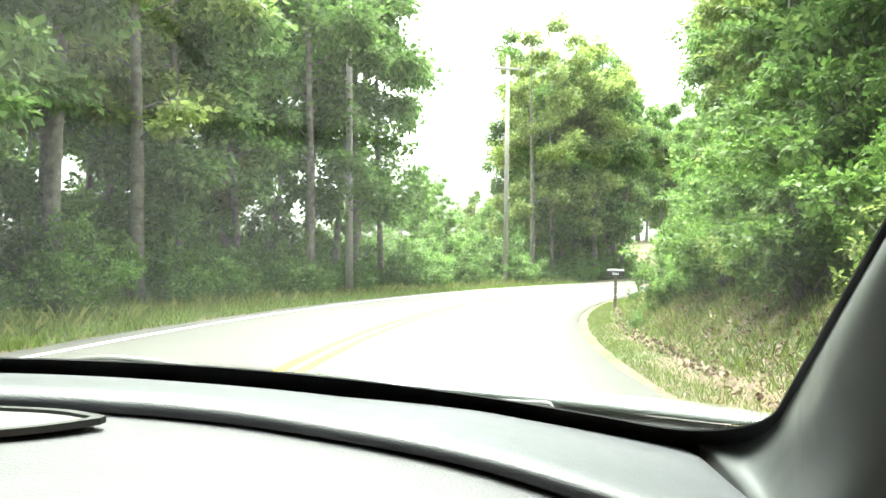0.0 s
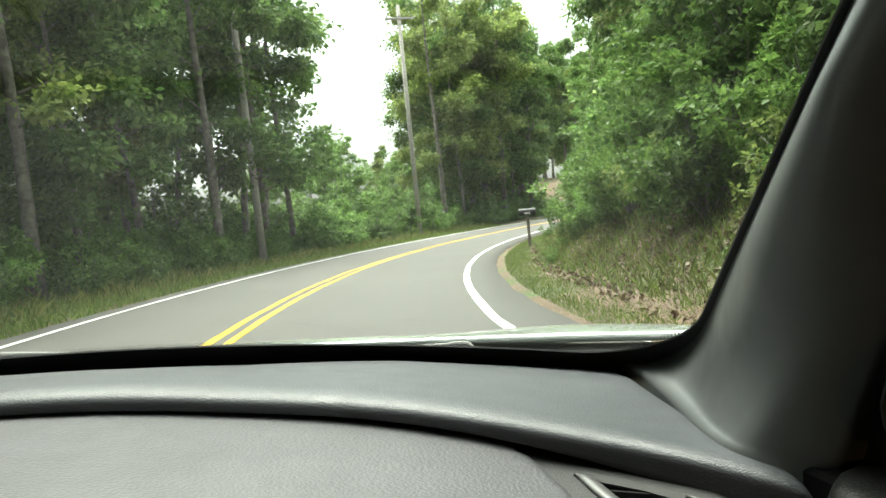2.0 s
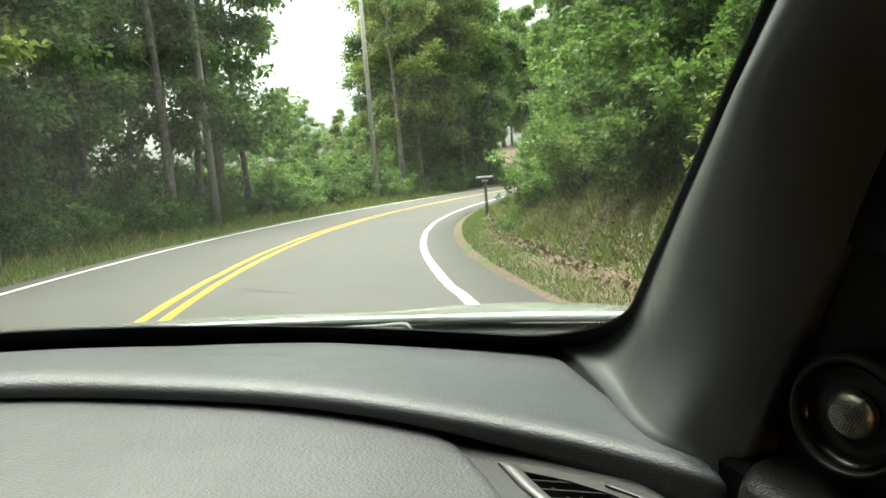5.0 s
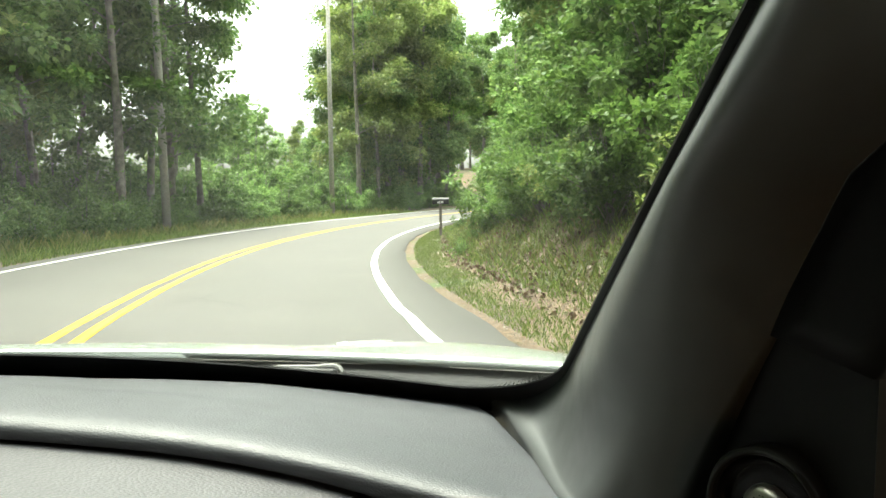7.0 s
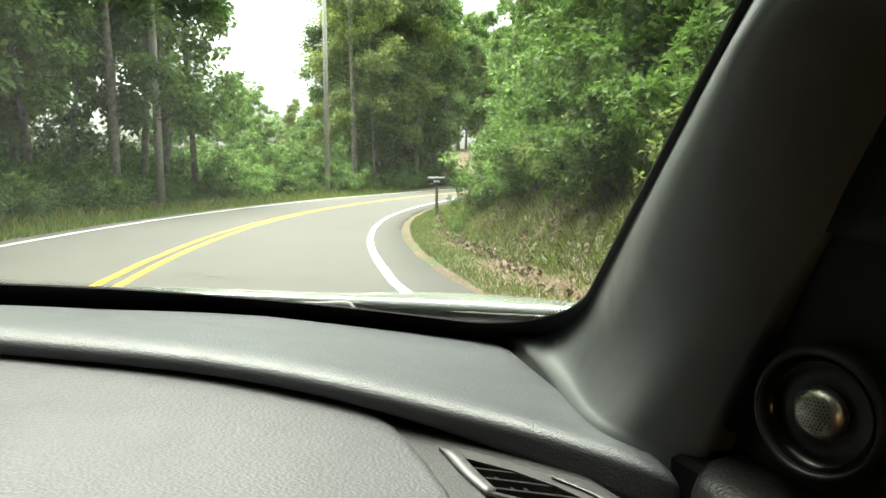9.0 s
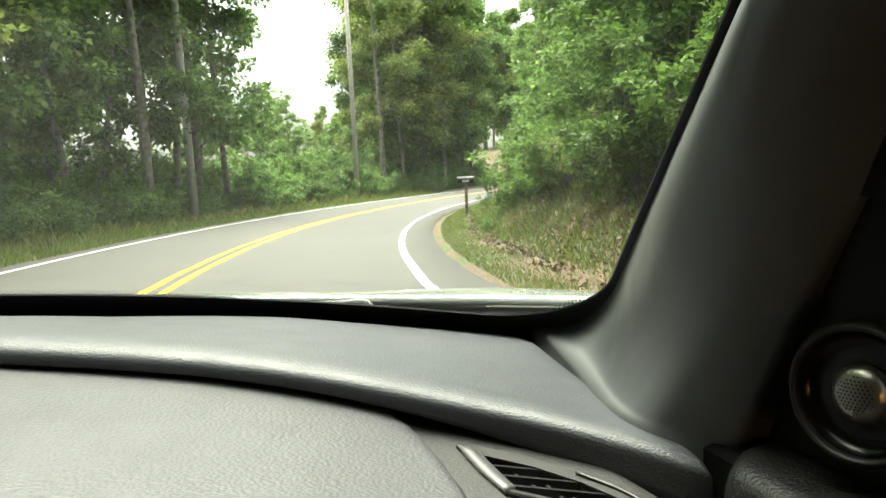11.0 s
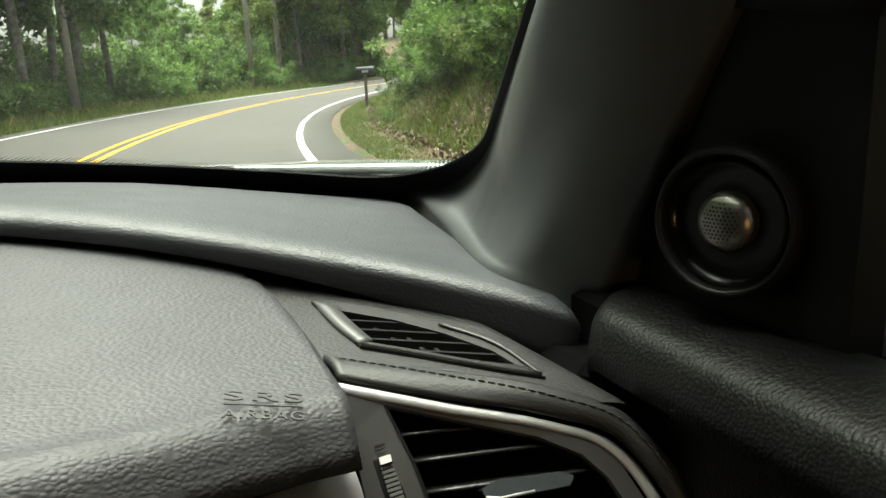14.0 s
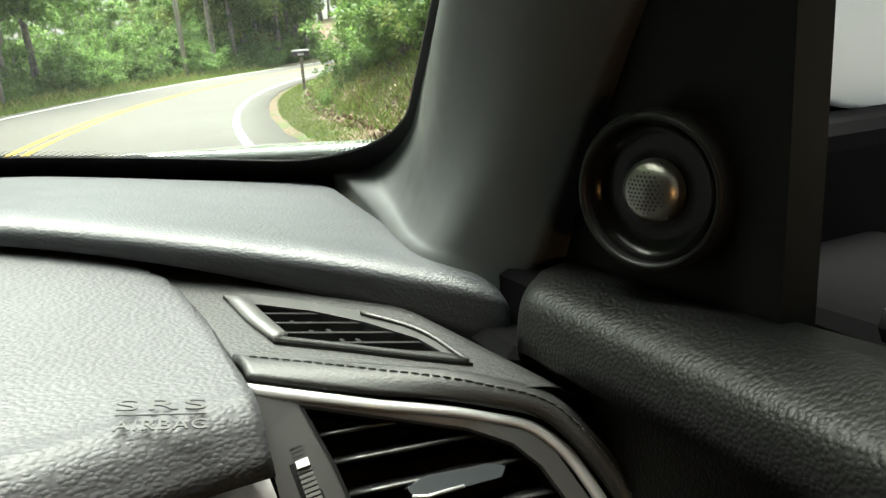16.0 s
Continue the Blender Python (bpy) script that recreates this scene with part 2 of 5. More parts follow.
def sheet(name, point, us, vs, material, thick=0.0):
    """A surface point(u, v) sampled on us x vs, closed to a slab when thick is given (along the face normals)."""
    nu, nv = len(us), len(vs)
    g = np.array([[point(u, v) for v in vs] for u in us], float)
    q = lambda i, j: i * nv + j
    faces = [(q(i, j), q(i + 1, j), q(i + 1, j + 1), q(i, j + 1)) for i in range(nu - 1) for j in range(nv - 1)]
    verts = g.reshape(-1, 3)
    if thick:
        du, dv = np.gradient(g, axis=0), np.gradient(g, axis=1)
        nrm = np.cross(du, dv)
        nrm /= np.linalg.norm(nrm, axis=2)[:, :, None] + 1e-12
        back = (g - nrm * thick).reshape(-1, 3)
        k = len(verts)
        verts = np.vstack([verts, back])
        faces += [tuple(k + a for a in reversed(f)) for f in faces]
        rim = [q(i, 0) for i in range(nu)] + [q(nu - 1, j) for j in range(1, nv)] + [q(i, nv - 1) for i in range(nu - 2, -1, -1)] + [q(0, j) for j in range(nv - 2, 0, -1)]
        faces += [(a, k + a, k + b, b) for a, b in zip(rim, rim[1:] + rim[:1])]
    return mesh(name, verts, faces, material)


def tube_data(path, radii, sides=8, caps=True):
    path = np.array(path, float)
    verts, faces = [], []
    up = np.array([0, 0, 1.0])
    for i, p in enumerate(path):
        d = path[min(i + 1, len(path) - 1)] - path[max(i - 1, 0)]
        d /= np.linalg.norm(d) + 1e-12
        a = np.cross(d, up if abs(d[2]) < 0.9 else np.array([1.0, 0, 0]))
        a /= np.linalg.norm(a)
        b = np.cross(a, d)
        r = radii[i] if hasattr(radii, "__len__") else radii
        for k in range(sides):
            t = 2 * math.pi * k / sides
            verts.append(p + r * (a * math.cos(t) + b * math.sin(t)))
    for i in range(len(path) - 1):
        for k in range(sides):
            k2 = (k + 1) % sides
            faces.append((i * sides + k, i * sides + k2, (i + 1) * sides + k2, (i + 1) * sides + k))
    if caps:
        faces.append(tuple(range(sides - 1, -1, -1)))
        faces.append(tuple((len(path) - 1) * sides + k for k in range(sides)))
    return verts, faces


def tube(name, path, radii, material, sides=8):
    v, f = tube_data(path, radii, sides)
    return mesh(name, v, f, material)


def smooth_path(points, n):
    """A smooth curve of n points through a few control points."""
    p = np.array(points, float)
    s = np.r_[0, np.cumsum(np.linalg.norm(np.diff(p, axis=0), axis=1))]
    m = np.gradient(p, s, axis=0)
    out = []
    for x in np.linspace(0, s[-1], n):
        i = min(np.searchsorted(s, x, side="right") - 1, len(s) - 2)
        h = s[i + 1] - s[i]
        t = (x - s[i]) / h
        out.append((2 * t**3 - 3 * t**2 + 1) * p[i] + (t**3 - 2 * t**2 + t) * h * m[i] + (-2 * t**3 + 3 * t**2) * p[i + 1] + (t**3 - t**2) * h * m[i + 1])
    return np.array(out)


def strip(name, edge_a, edge_b, material, thick, n=24, cross=3, bulge=0.0):
    """A band between two smooth edges, slightly crowned, with thickness."""
    a, b = smooth_path(edge_a, n), smooth_path(edge_b, n)
    mid = np.gradient(a, axis=0)
    nrm = np.cross(mid, b - a)
    nrm /= np.linalg.norm(nrm, axis=1)[:, None]
    ks = np.linspace(0, 1, cross)
    if nrm.mean(0) @ np.array((-0.2, -0.6, 0.77)) < 0:   # the crown faces the cabin
        nrm, ks = -nrm, ks[::-1]
    pt = lambda u, v: a[u] * (1 - v) + b[u] * v + nrm[u] * bulge * 4 * v * (1 - v)
    return sheet(name, pt, list(range(n)), ks, material, thick)


def bevel_box(name, a, b, material, r=0.004, segs=2):
    bm = bmesh.new()
    bmesh.ops.create_cube(bm, size=1)
    for v in bm.verts:
        v.co = [a[i] + (v.co[i] + 0.5) * (b[i] - a[i]) for i in range(3)]
    bmesh.ops.bevel(bm, geom=bm.edges[:], offset=r, segments=segs, affect="EDGES", profile=0.6)
    return bm_mesh(name, bm, material)


def prism(name, outline, direction, material):
    """A closed outline pushed along a direction."""
    o = [np.array(p, float) for p in outline]
    k = len(o)
    d = np.array(direction, float)
    verts = o + [p + d for p in o]
    faces = [tuple(range(k)), tuple(range(2 * k - 1, k - 1, -1))] + [(i, k + i, k + (i + 1) % k, (i + 1) % k) for i in range(k)]
    me = mesh(name, verts, faces, material, False)
    bm = bmesh.new()
    bm.from_mesh(me)
    bmesh.ops.recalc_face_normals(bm, faces=bm.faces)
    bm.to_mesh(me)
    bm.free()
    return me


def frame_ring(name, outer, inner, depth, material):
    """A bezel between two outlines with the same number of corners, with depth along its normal."""
    o, i2 = np.array(outer, float), np.array(inner, float)
    k = len(o)
    d = np.array(depth, float)
    verts = list(o) + list(i2) + list(o - d) + list(i2 - d)
    faces = []
    for j in range(k):
        m2 = (j + 1) % k
        faces += [(j, m2, k + m2, k + j), (2 * k + j, 3 * k + j, 3 * k + m2, 2 * k + m2), (j, 2 * k + j, 2 * k + m2, m2), (k + j, k + m2, 3 * k + m2, 3 * k + j)]
    me = mesh(name, verts, faces, material, False)
    bm = bmesh.new()
    bm.from_mesh(me)
    bmesh.ops.recalc_face_normals(bm, faces=bm.faces)
    bm.to_mesh(me)
    bm.free()
    return me


# ---------------------------------------------------------------- the road: straight past the car, a long bend to the right, then one to the left
ROAD_X, BEND_Y = -1.15, 1.0
DS = 0.5


def centre_line():
    """Points every half metre along the yellow line, with the way it heads; index 180 is where the bend begins."""
    pts, ways = [], []
    x, y, a = ROAD_X, BEND_Y - 90.0, 0.0
    for k in range(521):
        s = -90.0 + DS * k
        pts.append((x, y))
        ways.append(a)
        turn = 1 / 74.0 if 0 <= s < 54 else (-1 / 36.0 if 58 <= s < 98 else 0.0)
        a += turn * DS
        x, y = x + DS * math.sin(a), y + DS * math.cos(a)
    return np.array(pts), np.array(ways)


LINE, HEADING = centre_line()


def nearest(x, y):
    """The place s along the centre line that is nearest, and the signed distance d: positive on the outer side of the bend."""
    k = int(np.argmin((LINE[:, 0] - x) ** 2 + (LINE[:, 1] - y) ** 2))
    a = HEADING[k]
    dx, dy = x - LINE[k, 0], y - LINE[k, 1]
    f = dx * math.sin(a) + dy * math.cos(a)
    d = math.hypot(dx, dy) if abs(f) > 1.0 else abs(dy * math.sin(a) - dx * math.cos(a))
    return -90.0 + DS * k + f, math.copysign(d, dy * math.sin(a) - dx * math.cos(a))


def on_road(s, d):
    """The place s metres along the centre line (0 where the bend begins), d metres to its outer side."""
    k = max(0.0, min(519.999, (s + 90.0) / DS))
    i, f = int(k), k - int(k)
    p = LINE[i] * (1 - f) + LINE[i + 1] * f
    a = HEADING[i] * (1 - f) + HEADING[i + 1] * f
    return (float(p[0] - d * math.cos(a)), float(p[1] + d * math.sin(a)))


def grade(s):
    """The road climbs gently ahead of the car."""
    k = max(0.0, min(60.0, s - 10.0))
    return 0.00024 * k * k + 0.012 * max(0.0, min(60.0, s - 70.0))


def hill(x, y):
    """Height of the ground: level beside the road, a bank on the inner side, rolling woodland floor beyond."""
    s, d = nearest(x, y)
    z = 0.0
    if d < -4.4:
        k = min(1.0, (-d - 4.4) / 5.0)
        z = 3.4 * k * k * (3 - 2 * k) + 0.12 * max(0.0, min(14.0, -d - 9.4))
    elif d > 6.0:
        k = min(1.0, (d - 6.0) / 9.0)
        z = 0.5 * k * k * (3 - 2 * k)
    side = max(0.0, min(1.0, (abs(d) - 3.9) / 2.0))
    z += side * 0.12 * noise.noise((x * 0.5, y * 0.5, 0.0)) + side * 0.05 * noise.noise((x * 2.1, y * 2.1, 3.0))
    far = max(0.0, min(1.0, (math.hypot(x, y) - 120.0) / 200.0))
    return (z + grade(s)) * (1 - far) - 0.03


def axis(reach, near, n):
    k = np.linspace(-1, 1, n)
    return np.sign(k) * near * np.abs(k) + np.sign(k) * (reach - near) * np.abs(k) ** 7


gx, gy = axis(1500, 62, 190) + 6, axis(1500, 62, 190) + 22
ground = new("ground", sheet("ground", lambda u, v: (u, v, hill(u, v)), gx, gy, M_GROUND))
tagged(ground, "leaf-littered soil and turf beside the road", "ground", kind="structure")

stations = [float(s) for s in np.r_[np.linspace(-70, 0, 36), np.linspace(0.8, 110, 140)]]


def road_band(name, d0, d1, z, material, thick=0.02, cross=2, wobble=0.0):
    def pt(s, d):
        e = wobble * noise.noise((s * 0.9, d * 3.0, 7.0)) if wobble else 0.0
        x, y = on_road(s, d + e)
        return (x, y, z + grade(s))
    return new(name, sheet(name, pt, stations, np.linspace(d0, d1, cross), material, thick))


road = road_band("road", -3.75, 3.8, 0.0, M_ASPHALT, 0.05, 9)
for v in road.data.vertices:
    d = nearest(v.co.x, v.co.y)[1]
    if abs(d) > 3.7:
        wob = 0.09 * noise.noise((v.co.x * 0.8, v.co.y * 0.8, 2.0)) + 0.05 * noise.noise((v.co.x * 3.1, v.co.y * 3.1, 2.0))
        v.co.x += wob
tagged(road, "grey worn asphalt two-lane road in a bend", "road", kind="structure")
for name, d0, d1, m, label in (("edge_line", -3.17, -3.05, M_WHITE, "white painted edge line"), ("edge_line", 3.22, 3.34, M_WHITE, "white painted edge line"),
                               ("centre_line", 0.07, 0.19, M_YELLOW, "yellow painted centre line, worn"), ("centre_line", -0.19, -0.07, M_YELLOW, "yellow painted centre line, worn")):
    ln = road_band(name, d0, d1, 0.005, m, 0.004, 2, 0.03)
    tagged(ln, label, "road marking", kind="structure")

# narrow cracks in the asphalt
crack_rng = random.Random(4)
M_CRACK = mat("tar_crack", (0.05, 0.048, 0.045), 0.8)


def crack(s, d, length, turn):
    pts, x, a = [], 0.0, turn
    for k in range(9):
        sk = s + length * k / 8 * math.cos(a)
        pts.append((*on_road(sk, d + length * k / 8 * math.sin(a) + crack_rng.uniform(-0.06, 0.06)), grade(sk) + 0.004))
    v, f = [], []
    for k, p in enumerate(pts):
        w = 0.012 * (1 - abs(k / 4 - 1) * 0.8) + 0.003
        v += [(p[0] - w, p[1], p[2]), (p[0] + w, p[1], p[2])]
    for k in range(8):
        f.append((2 * k, 2 * k + 1, 2 * k + 3, 2 * k + 2))
    ob = new("road_crack", mesh("road_crack", v, f, M_CRACK, False))
    tagged(ob, "thin dark crack in the asphalt", "crack", kind="structure")


for k in range(16):
    crack(crack_rng.uniform(5, 34), crack_rng.uniform(-2.8, 2.8), crack_rng.uniform(0.8, 2.2), crack_rng.uniform(-0.9, 0.9))


# ---------------------------------------------------------------- the car
car = tagged(new("car"), "pale silver saloon car with a charcoal dashboard, on the road", "car")


def y_back(x):
    return 0.90 - 0.28 * x * x


def z_back(x):
    return 1.027 - 0.030 * x - 0.075 * x * x


def y_nose(x):
    return float(np.interp(x, [-0.72, -0.3, 0, 0.2, 0.35, 0.53, 0.62, 0.68, 0.75], [0.50, 0.655, 0.67, 0.65, 0.61, 0.54, 0.49, 0.44, 0.38]))


def z_nose(x):
    return float(np.interp(x, [-0.72, -0.3, 0, 0.17, 0.33, 0.41, 0.49, 0.57, 0.64, 0.68, 0.75], [1.0, 1.04, 1.035, 1.028, 1.011, 1.002, 0.986, 0.967, 0.952, 0.938, 0.915]))


def z_drop(x):
    return float(np.interp(x, [-0.72, -0.3, 0, 0.17, 0.325, 0.41, 0.475, 0.535, 0.59, 0.64, 0.675, 0.75], [0.98, 1.03, 1.027, 1.019, 1.004, 0.994, 0.980, 0.963, 0.945, 0.926, 0.907, 0.86]))


def smoothed(fn, x, w=0.05):
    return sum(fn(x + k * w / 2) for k in (-2, -1, 0, 1, 2)) / 5


XS = [float(x) for x in np.linspace(-0.72, 0.668, 86)] + [0.671, 0.6735, 0.6755, 0.677]


def pad_point(x, k):
    """The section, with the pad's right-hand end rolled over."""
    p = pad_section(x, k)
    e = max(0.0, (x - 0.666) / 0.011)
    return (p[0], p[1] + 0.010 * (1 - math.sqrt(max(0.0, 1 - e * e))), p[2] - 0.010 * (1 - math.sqrt(max(0.0, 1 - e * e))))


def pad_section(x, k):
    """Cross-section of the upper pad: from the glass to a soft crown, down the long roll of its nose, its short face and the tuck under it."""
    yb, zb = y_back(x), z_back(x)
    yn, zn, zd = smoothed(y_nose, x), smoothed(z_nose, x), smoothed(z_drop, x)
    roll = 0.034
    yc, zc = yn + roll, zn + 0.010
    zlow = zn - 0.004
    if k <= 1.0:
        y = yb + 0.01 + (yc - yb - 0.01) * k
        z = zb + (zc - zb) * math.sin(k * math.pi / 2)
        if k == 0:
            z -= 0.006
        if x < 0.44:   # defroster trough along the glass, tapering out
            e = min(1.0, (0.44 - x) / 0.16)
            z -= 0.006 * e * max(0.0, min(1.0, (0.62 - k) / 0.12))
        return (x, y, z)
    a = k - 1.0
    if a <= 1.0:
        t = a * math.pi / 2
        return (x, yc - roll * math.sin(t) ** 0.9, zlow + (zc - zlow) * math.cos(t) ** 0.75 if a < 1 else zlow)
    if a <= 2.0:
        return (x, yn + 0.001 * (a - 1), zlow + (zd - zlow) * (a - 1))
    return (x, yn + 0.001 + 0.05 * (a - 2), zd - 0.004 * (a - 2))


KS = [0, 0.15, 0.3, 0.45, 0.5, 0.54, 0.58, 0.62, 0.7, 0.8, 0.9, 1.0] + [1 + k / 20 for k in range(1, 21)] + [2.3, 2.6, 3.0, 4.0]
part("dashboard_pad", sheet("dashboard_pad", pad_point, XS[::-1], KS, M_PAD), car, "dark grey grained soft pad under the windshield")
part("end_filler", bevel_box("end_filler", (0.655, 0.415, 0.84), (0.735, 0.79, 0.925), M_BELT, 0.006, 1), car)
part("end_filler", bevel_box("end_filler", (0.6785, 0.424, 0.84), (0.745, 0.62, 0.955), M_BELT, 0.004, 1), car)


# airbag panel below the pad
def y_front(x):
    return float(np.interp(x, [-0.7, 0, 0.3, 0.43, 0.52], [0.36, 0.34, 0.355, 0.385, 0.414]))


def seam_x(y):
    """The rounded right edge of the airbag panel."""
    return float(np.interp(y, [0.38, 0.407, 0.445, 0.488, 0.531, 0.567, 0.596, 0.62], [0.523, 0.522, 0.519, 0.5155, 0.509, 0.497, 0.476, 0.44]))


def panel_point(u, v):
    """u runs from the driver's side to the rounded edge, v from under the pad to the rolled lower edge."""
    x0 = -0.62 + u * 1.14
    yn = smoothed(y_nose, x0) + 0.03
    yf = smoothed(y_front, x0)
    if v <= 1.0:
        y = yn + (yf - yn) * v
    else:
        y = yf
    x = min(x0, seam_x(y) - 0.0015 - (1 - u) * 0.02) if x0 > 0.40 else x0
    zt = smoothed(z_drop, x0) - 0.003
    zf = 0.940 + (0.52 - x0) * 0.095
    z = zt + (zf - zt) * (v if v < 1 else 1) + 0.006 * min(1.0, max(0.0, (0.5 - x0) / 0.3)) * math.sin(math.pi * min(1, v)) - 0.001
    if v > 1.0:
        t = (v - 1.0)
        ang = min(t, 1.0) * radians(62)
        y = yf - 0.020 * math.sin(ang)
        z = zf - 0.020 * (1 - math.cos(ang))
        if t > 1.0:
            y -= 0.020 * (t - 1)
            z -= 0.038 * (t - 1)
    return (x, y, z)


US = [float(u) for u in np.r_[np.linspace(0, 0.9, 40), np.linspace(0.905, 1.0, 24)]]
VS = [0, 0.1, 0.2, 0.3, 0.4, 0.5, 0.6, 0.7, 0.8, 0.9, 0.96, 1.0, 1.15, 1.3, 1.5, 1.7, 1.85, 2.0, 2.2, 2.45]
airbag = part("airbag_panel", sheet("airbag_panel", panel_point, US, VS, M_PANEL, 0.003), car, "charcoal grained airbag panel")

# embossed lettering on the airbag panel
LX = Vector((0.0343, -0.0055, -0.0063)).normalized()
LZ = LX.cross(Vector((0.0038, 0.0202, 0.0045))).normalized()
LY = LZ.cross(LX)


def on_panel(along, up, lift=0.0026):
    p = Vector((0.4811, 0.3925, 0.9453)) + LX * along + LY * up + LZ * lift
    return Matrix((*[(LX[i], LY[i], LZ[i], p[i]) for i in range(3)], (0, 0, 0, 1)))


for text, tall, row in (("SRS", 0.0070, 0.0034), ("AIRBAG", 0.0062, -0.0095)):
    cu = bpy.data.curves.new("lettering", "FONT")
    cu.body, cu.size, cu.extrude, cu.align_x = text, 0.01, 0.0003, "CENTER"
    cu.space_character = 1.15
    ob = new("lettering", cu)
    bpy.context.view_layer.update()
    me = bpy.data.meshes.new_from_object(ob)
    bpy.data.objects.remove(ob)
    me.materials.append(M_PRINT)
    xs, ys = [v.co.x for v in me.vertices], [v.co.y for v in me.vertices]
    for v in me.vertices:
        v.co.x = (v.co.x - (min(xs) + max(xs)) / 2) * 0.0345 / (max(xs) - min(xs))
        v.co.y = (v.co.y - min(ys)) * tall / (max(ys) - min(ys))
    part("lettering", me, airbag, "embossed airbag lettering").matrix_local = on_panel(0, row)
part("emboss_bar", bevel_box("emboss_bar", (-0.0172, -0.0005, -0.0003), (0.0172, 0.0005, 0.0003), M_PRINT, 0.0002, 1), airbag).matrix_local = on_panel(0, 0.0005)

# lid in the middle of the dashboard
lid_out = smooth_path([(0.087, 0.620, 1.0265), (0.055, 0.638, 1.0275), (-0.02, 0.652, 1.0285), (-0.12, 0.655, 1.030), (-0.14, 0.60, 1.030), (-0.12, 0.555, 1.026), (0.0, 0.556, 1.0245), (0.055, 0.585, 1.025), (0.085, 0.612, 1.026)], 40)
lid_in = lid_out.copy()
cen = lid_out.mean(0)
lid_in = cen + (lid_out - cen) * np.array([0.90, 0.82, 1.0])
lid = part("centre_lid", prism("centre_lid", lid_in - (0, 0, 0.004), (0, 0, 0.004), M_GREY), car, "smooth grey lid on the dashboard")
part("lid_rim", frame_ring("lid_rim", lid_out + (0, 0, 0.003), lid_in + (0, 0, 0.003), (0, 0, 0.006), M_LIP), lid)

# sunlight sensor clip and seam beside the glass
part("defroster_slot", strip("defroster_slot", [(0.115, 0.762, 1.0265), (0.242, 0.752, 1.0195), (0.341, 0.735, 1.0125)], [(0.115, 0.759, 1.0265), (0.242, 0.749, 1.0195), (0.341, 0.732, 1.0125)], M_BLACK, 0.002, 16, 2), car)
part("sensor_clip", prism("sensor_clip", [(-0.015, 0.862, 1.028), (-0.043, 0.866, 1.030), (-0.034, 0.850, 1.029), (-0.064, 0.850, 1.030), (-0.064, 0.846, 1.030), (-0.026, 0.844, 1.028)], (0, 0, -0.004), M_GREY), car)

# right-hand end of the dashboard, with its small demister vent
PN = np.array([0.108, -0.141, 0.984])
PN = PN / np.linalg.norm(PN)
P0 = np.array([0.531, 0.516, 0.954])


def plane_z(x, y):
    return P0[2] - (PN[0] * (x - P0[0]) + PN[1] * (y - P0[1])) / PN[2]


VENT_OUT = [(0.531, 0.519), (0.545, 0.517), (0.575, 0.499), (0.601, 0.476), (0.620, 0.450), (0.629, 0.407), (0.605, 0.420), (0.570, 0.441), (0.543, 0.456), (0.538, 0.482)]
VENT_IN = [(0.5445, 0.5075), (0.549, 0.506), (0.574, 0.4905), (0.597, 0.469), (0.616, 0.443), (0.6215, 0.424), (0.603, 0.432), (0.572, 0.450), (0.552, 0.461), (0.548, 0.485)]


def side_point(u, v):
    y = 0.63 + (0.372 - 0.63) * v
    x0 = seam_x(max(0.415, y)) + 0.0015
    x = x0 + (0.712 - x0) * u
    yy = y - 0.055 * u * v
    fold = max(0.0, x - 0.630 - 0.33 * (0.45 - yy))
    return (x, yy, plane_z(x, yy) - 0.0015 - 26.0 * fold ** 2)


def side_panel_mesh():
    """The right-hand panel with a real opening for the demister vent."""
    us, vs = np.linspace(0, 1, 60), np.linspace(0, 1, 60)
    g = [[side_point(u, v) for v in vs] for u in us]
    poly = [(0.5 * (a[0] + b[0]), 0.5 * (a[1] + b[1])) for a, b in zip(VENT_OUT, VENT_IN)]

    def inside(x, y):
        c = False
        for i in range(len(poly)):
            (x1, y1), (x2, y2) = poly[i - 1], poly[i]
            if (y1 > y) != (y2 > y) and x < (x2 - x1) * (y - y1) / (y2 - y1) + x1:
                c = not c
        return c
    verts = [p for row in g for p in row]
    faces = []
    for i in range(59):
        for j in range(59):
            cx = (g[i][j][0] + g[i + 1][j + 1][0]) / 2
            cy = (g[i][j][1] + g[i + 1][j + 1][1]) / 2
            if inside(cx, cy) or cy < 0.4395 - 0.46 * (cx - 0.52):
                continue
            faces.append((i * 60 + j, (i + 1) * 60 + j, (i + 1) * 60 + j + 1, i * 60 + j + 1))
    return mesh("side_panel", verts, faces, M_SIDE)


part("side_panel", side_panel_mesh(), car, "charcoal grained end panel of the dashboard")


def on_plane(pts, lift=0.0):
    return [np.array([x, y, plane_z(x, y)]) + PN * lift for x, y in pts]


demister = part("demister_vent", prism("demister_vent", on_plane(VENT_IN, -0.009), -PN * 0.003, M_GREY), car, "small side window demister vent in a silver frame")
part("well_side", frame_ring("well_side", on_plane([(0.5 * (a[0] + b[0]), 0.5 * (a[1] + b[1])) for a, b in zip(VENT_OUT, VENT_IN)], -0.003), on_plane(VENT_IN, -0.003), PN * 0.022, M_WELL), demister)
vent_frame = part("vent_frame", frame_ring("vent_frame", on_plane(VENT_OUT, 0.0005), on_plane(VENT_IN, -0.0015), PN * 0.006, M_FRAME), demister, "dark grey vent frame")
part("silver_edge", strip("silver_edge", on_plane([(0.5315, 0.5175), (0.5365, 0.482), (0.5430, 0.4575)], 0.0015), on_plane([(0.5435, 0.5080), (0.5470, 0.485), (0.5515, 0.4615)], 0.001), M_BEZEL, 0.003, 12, 3, 0.0006), vent_frame, "bright silver edge")
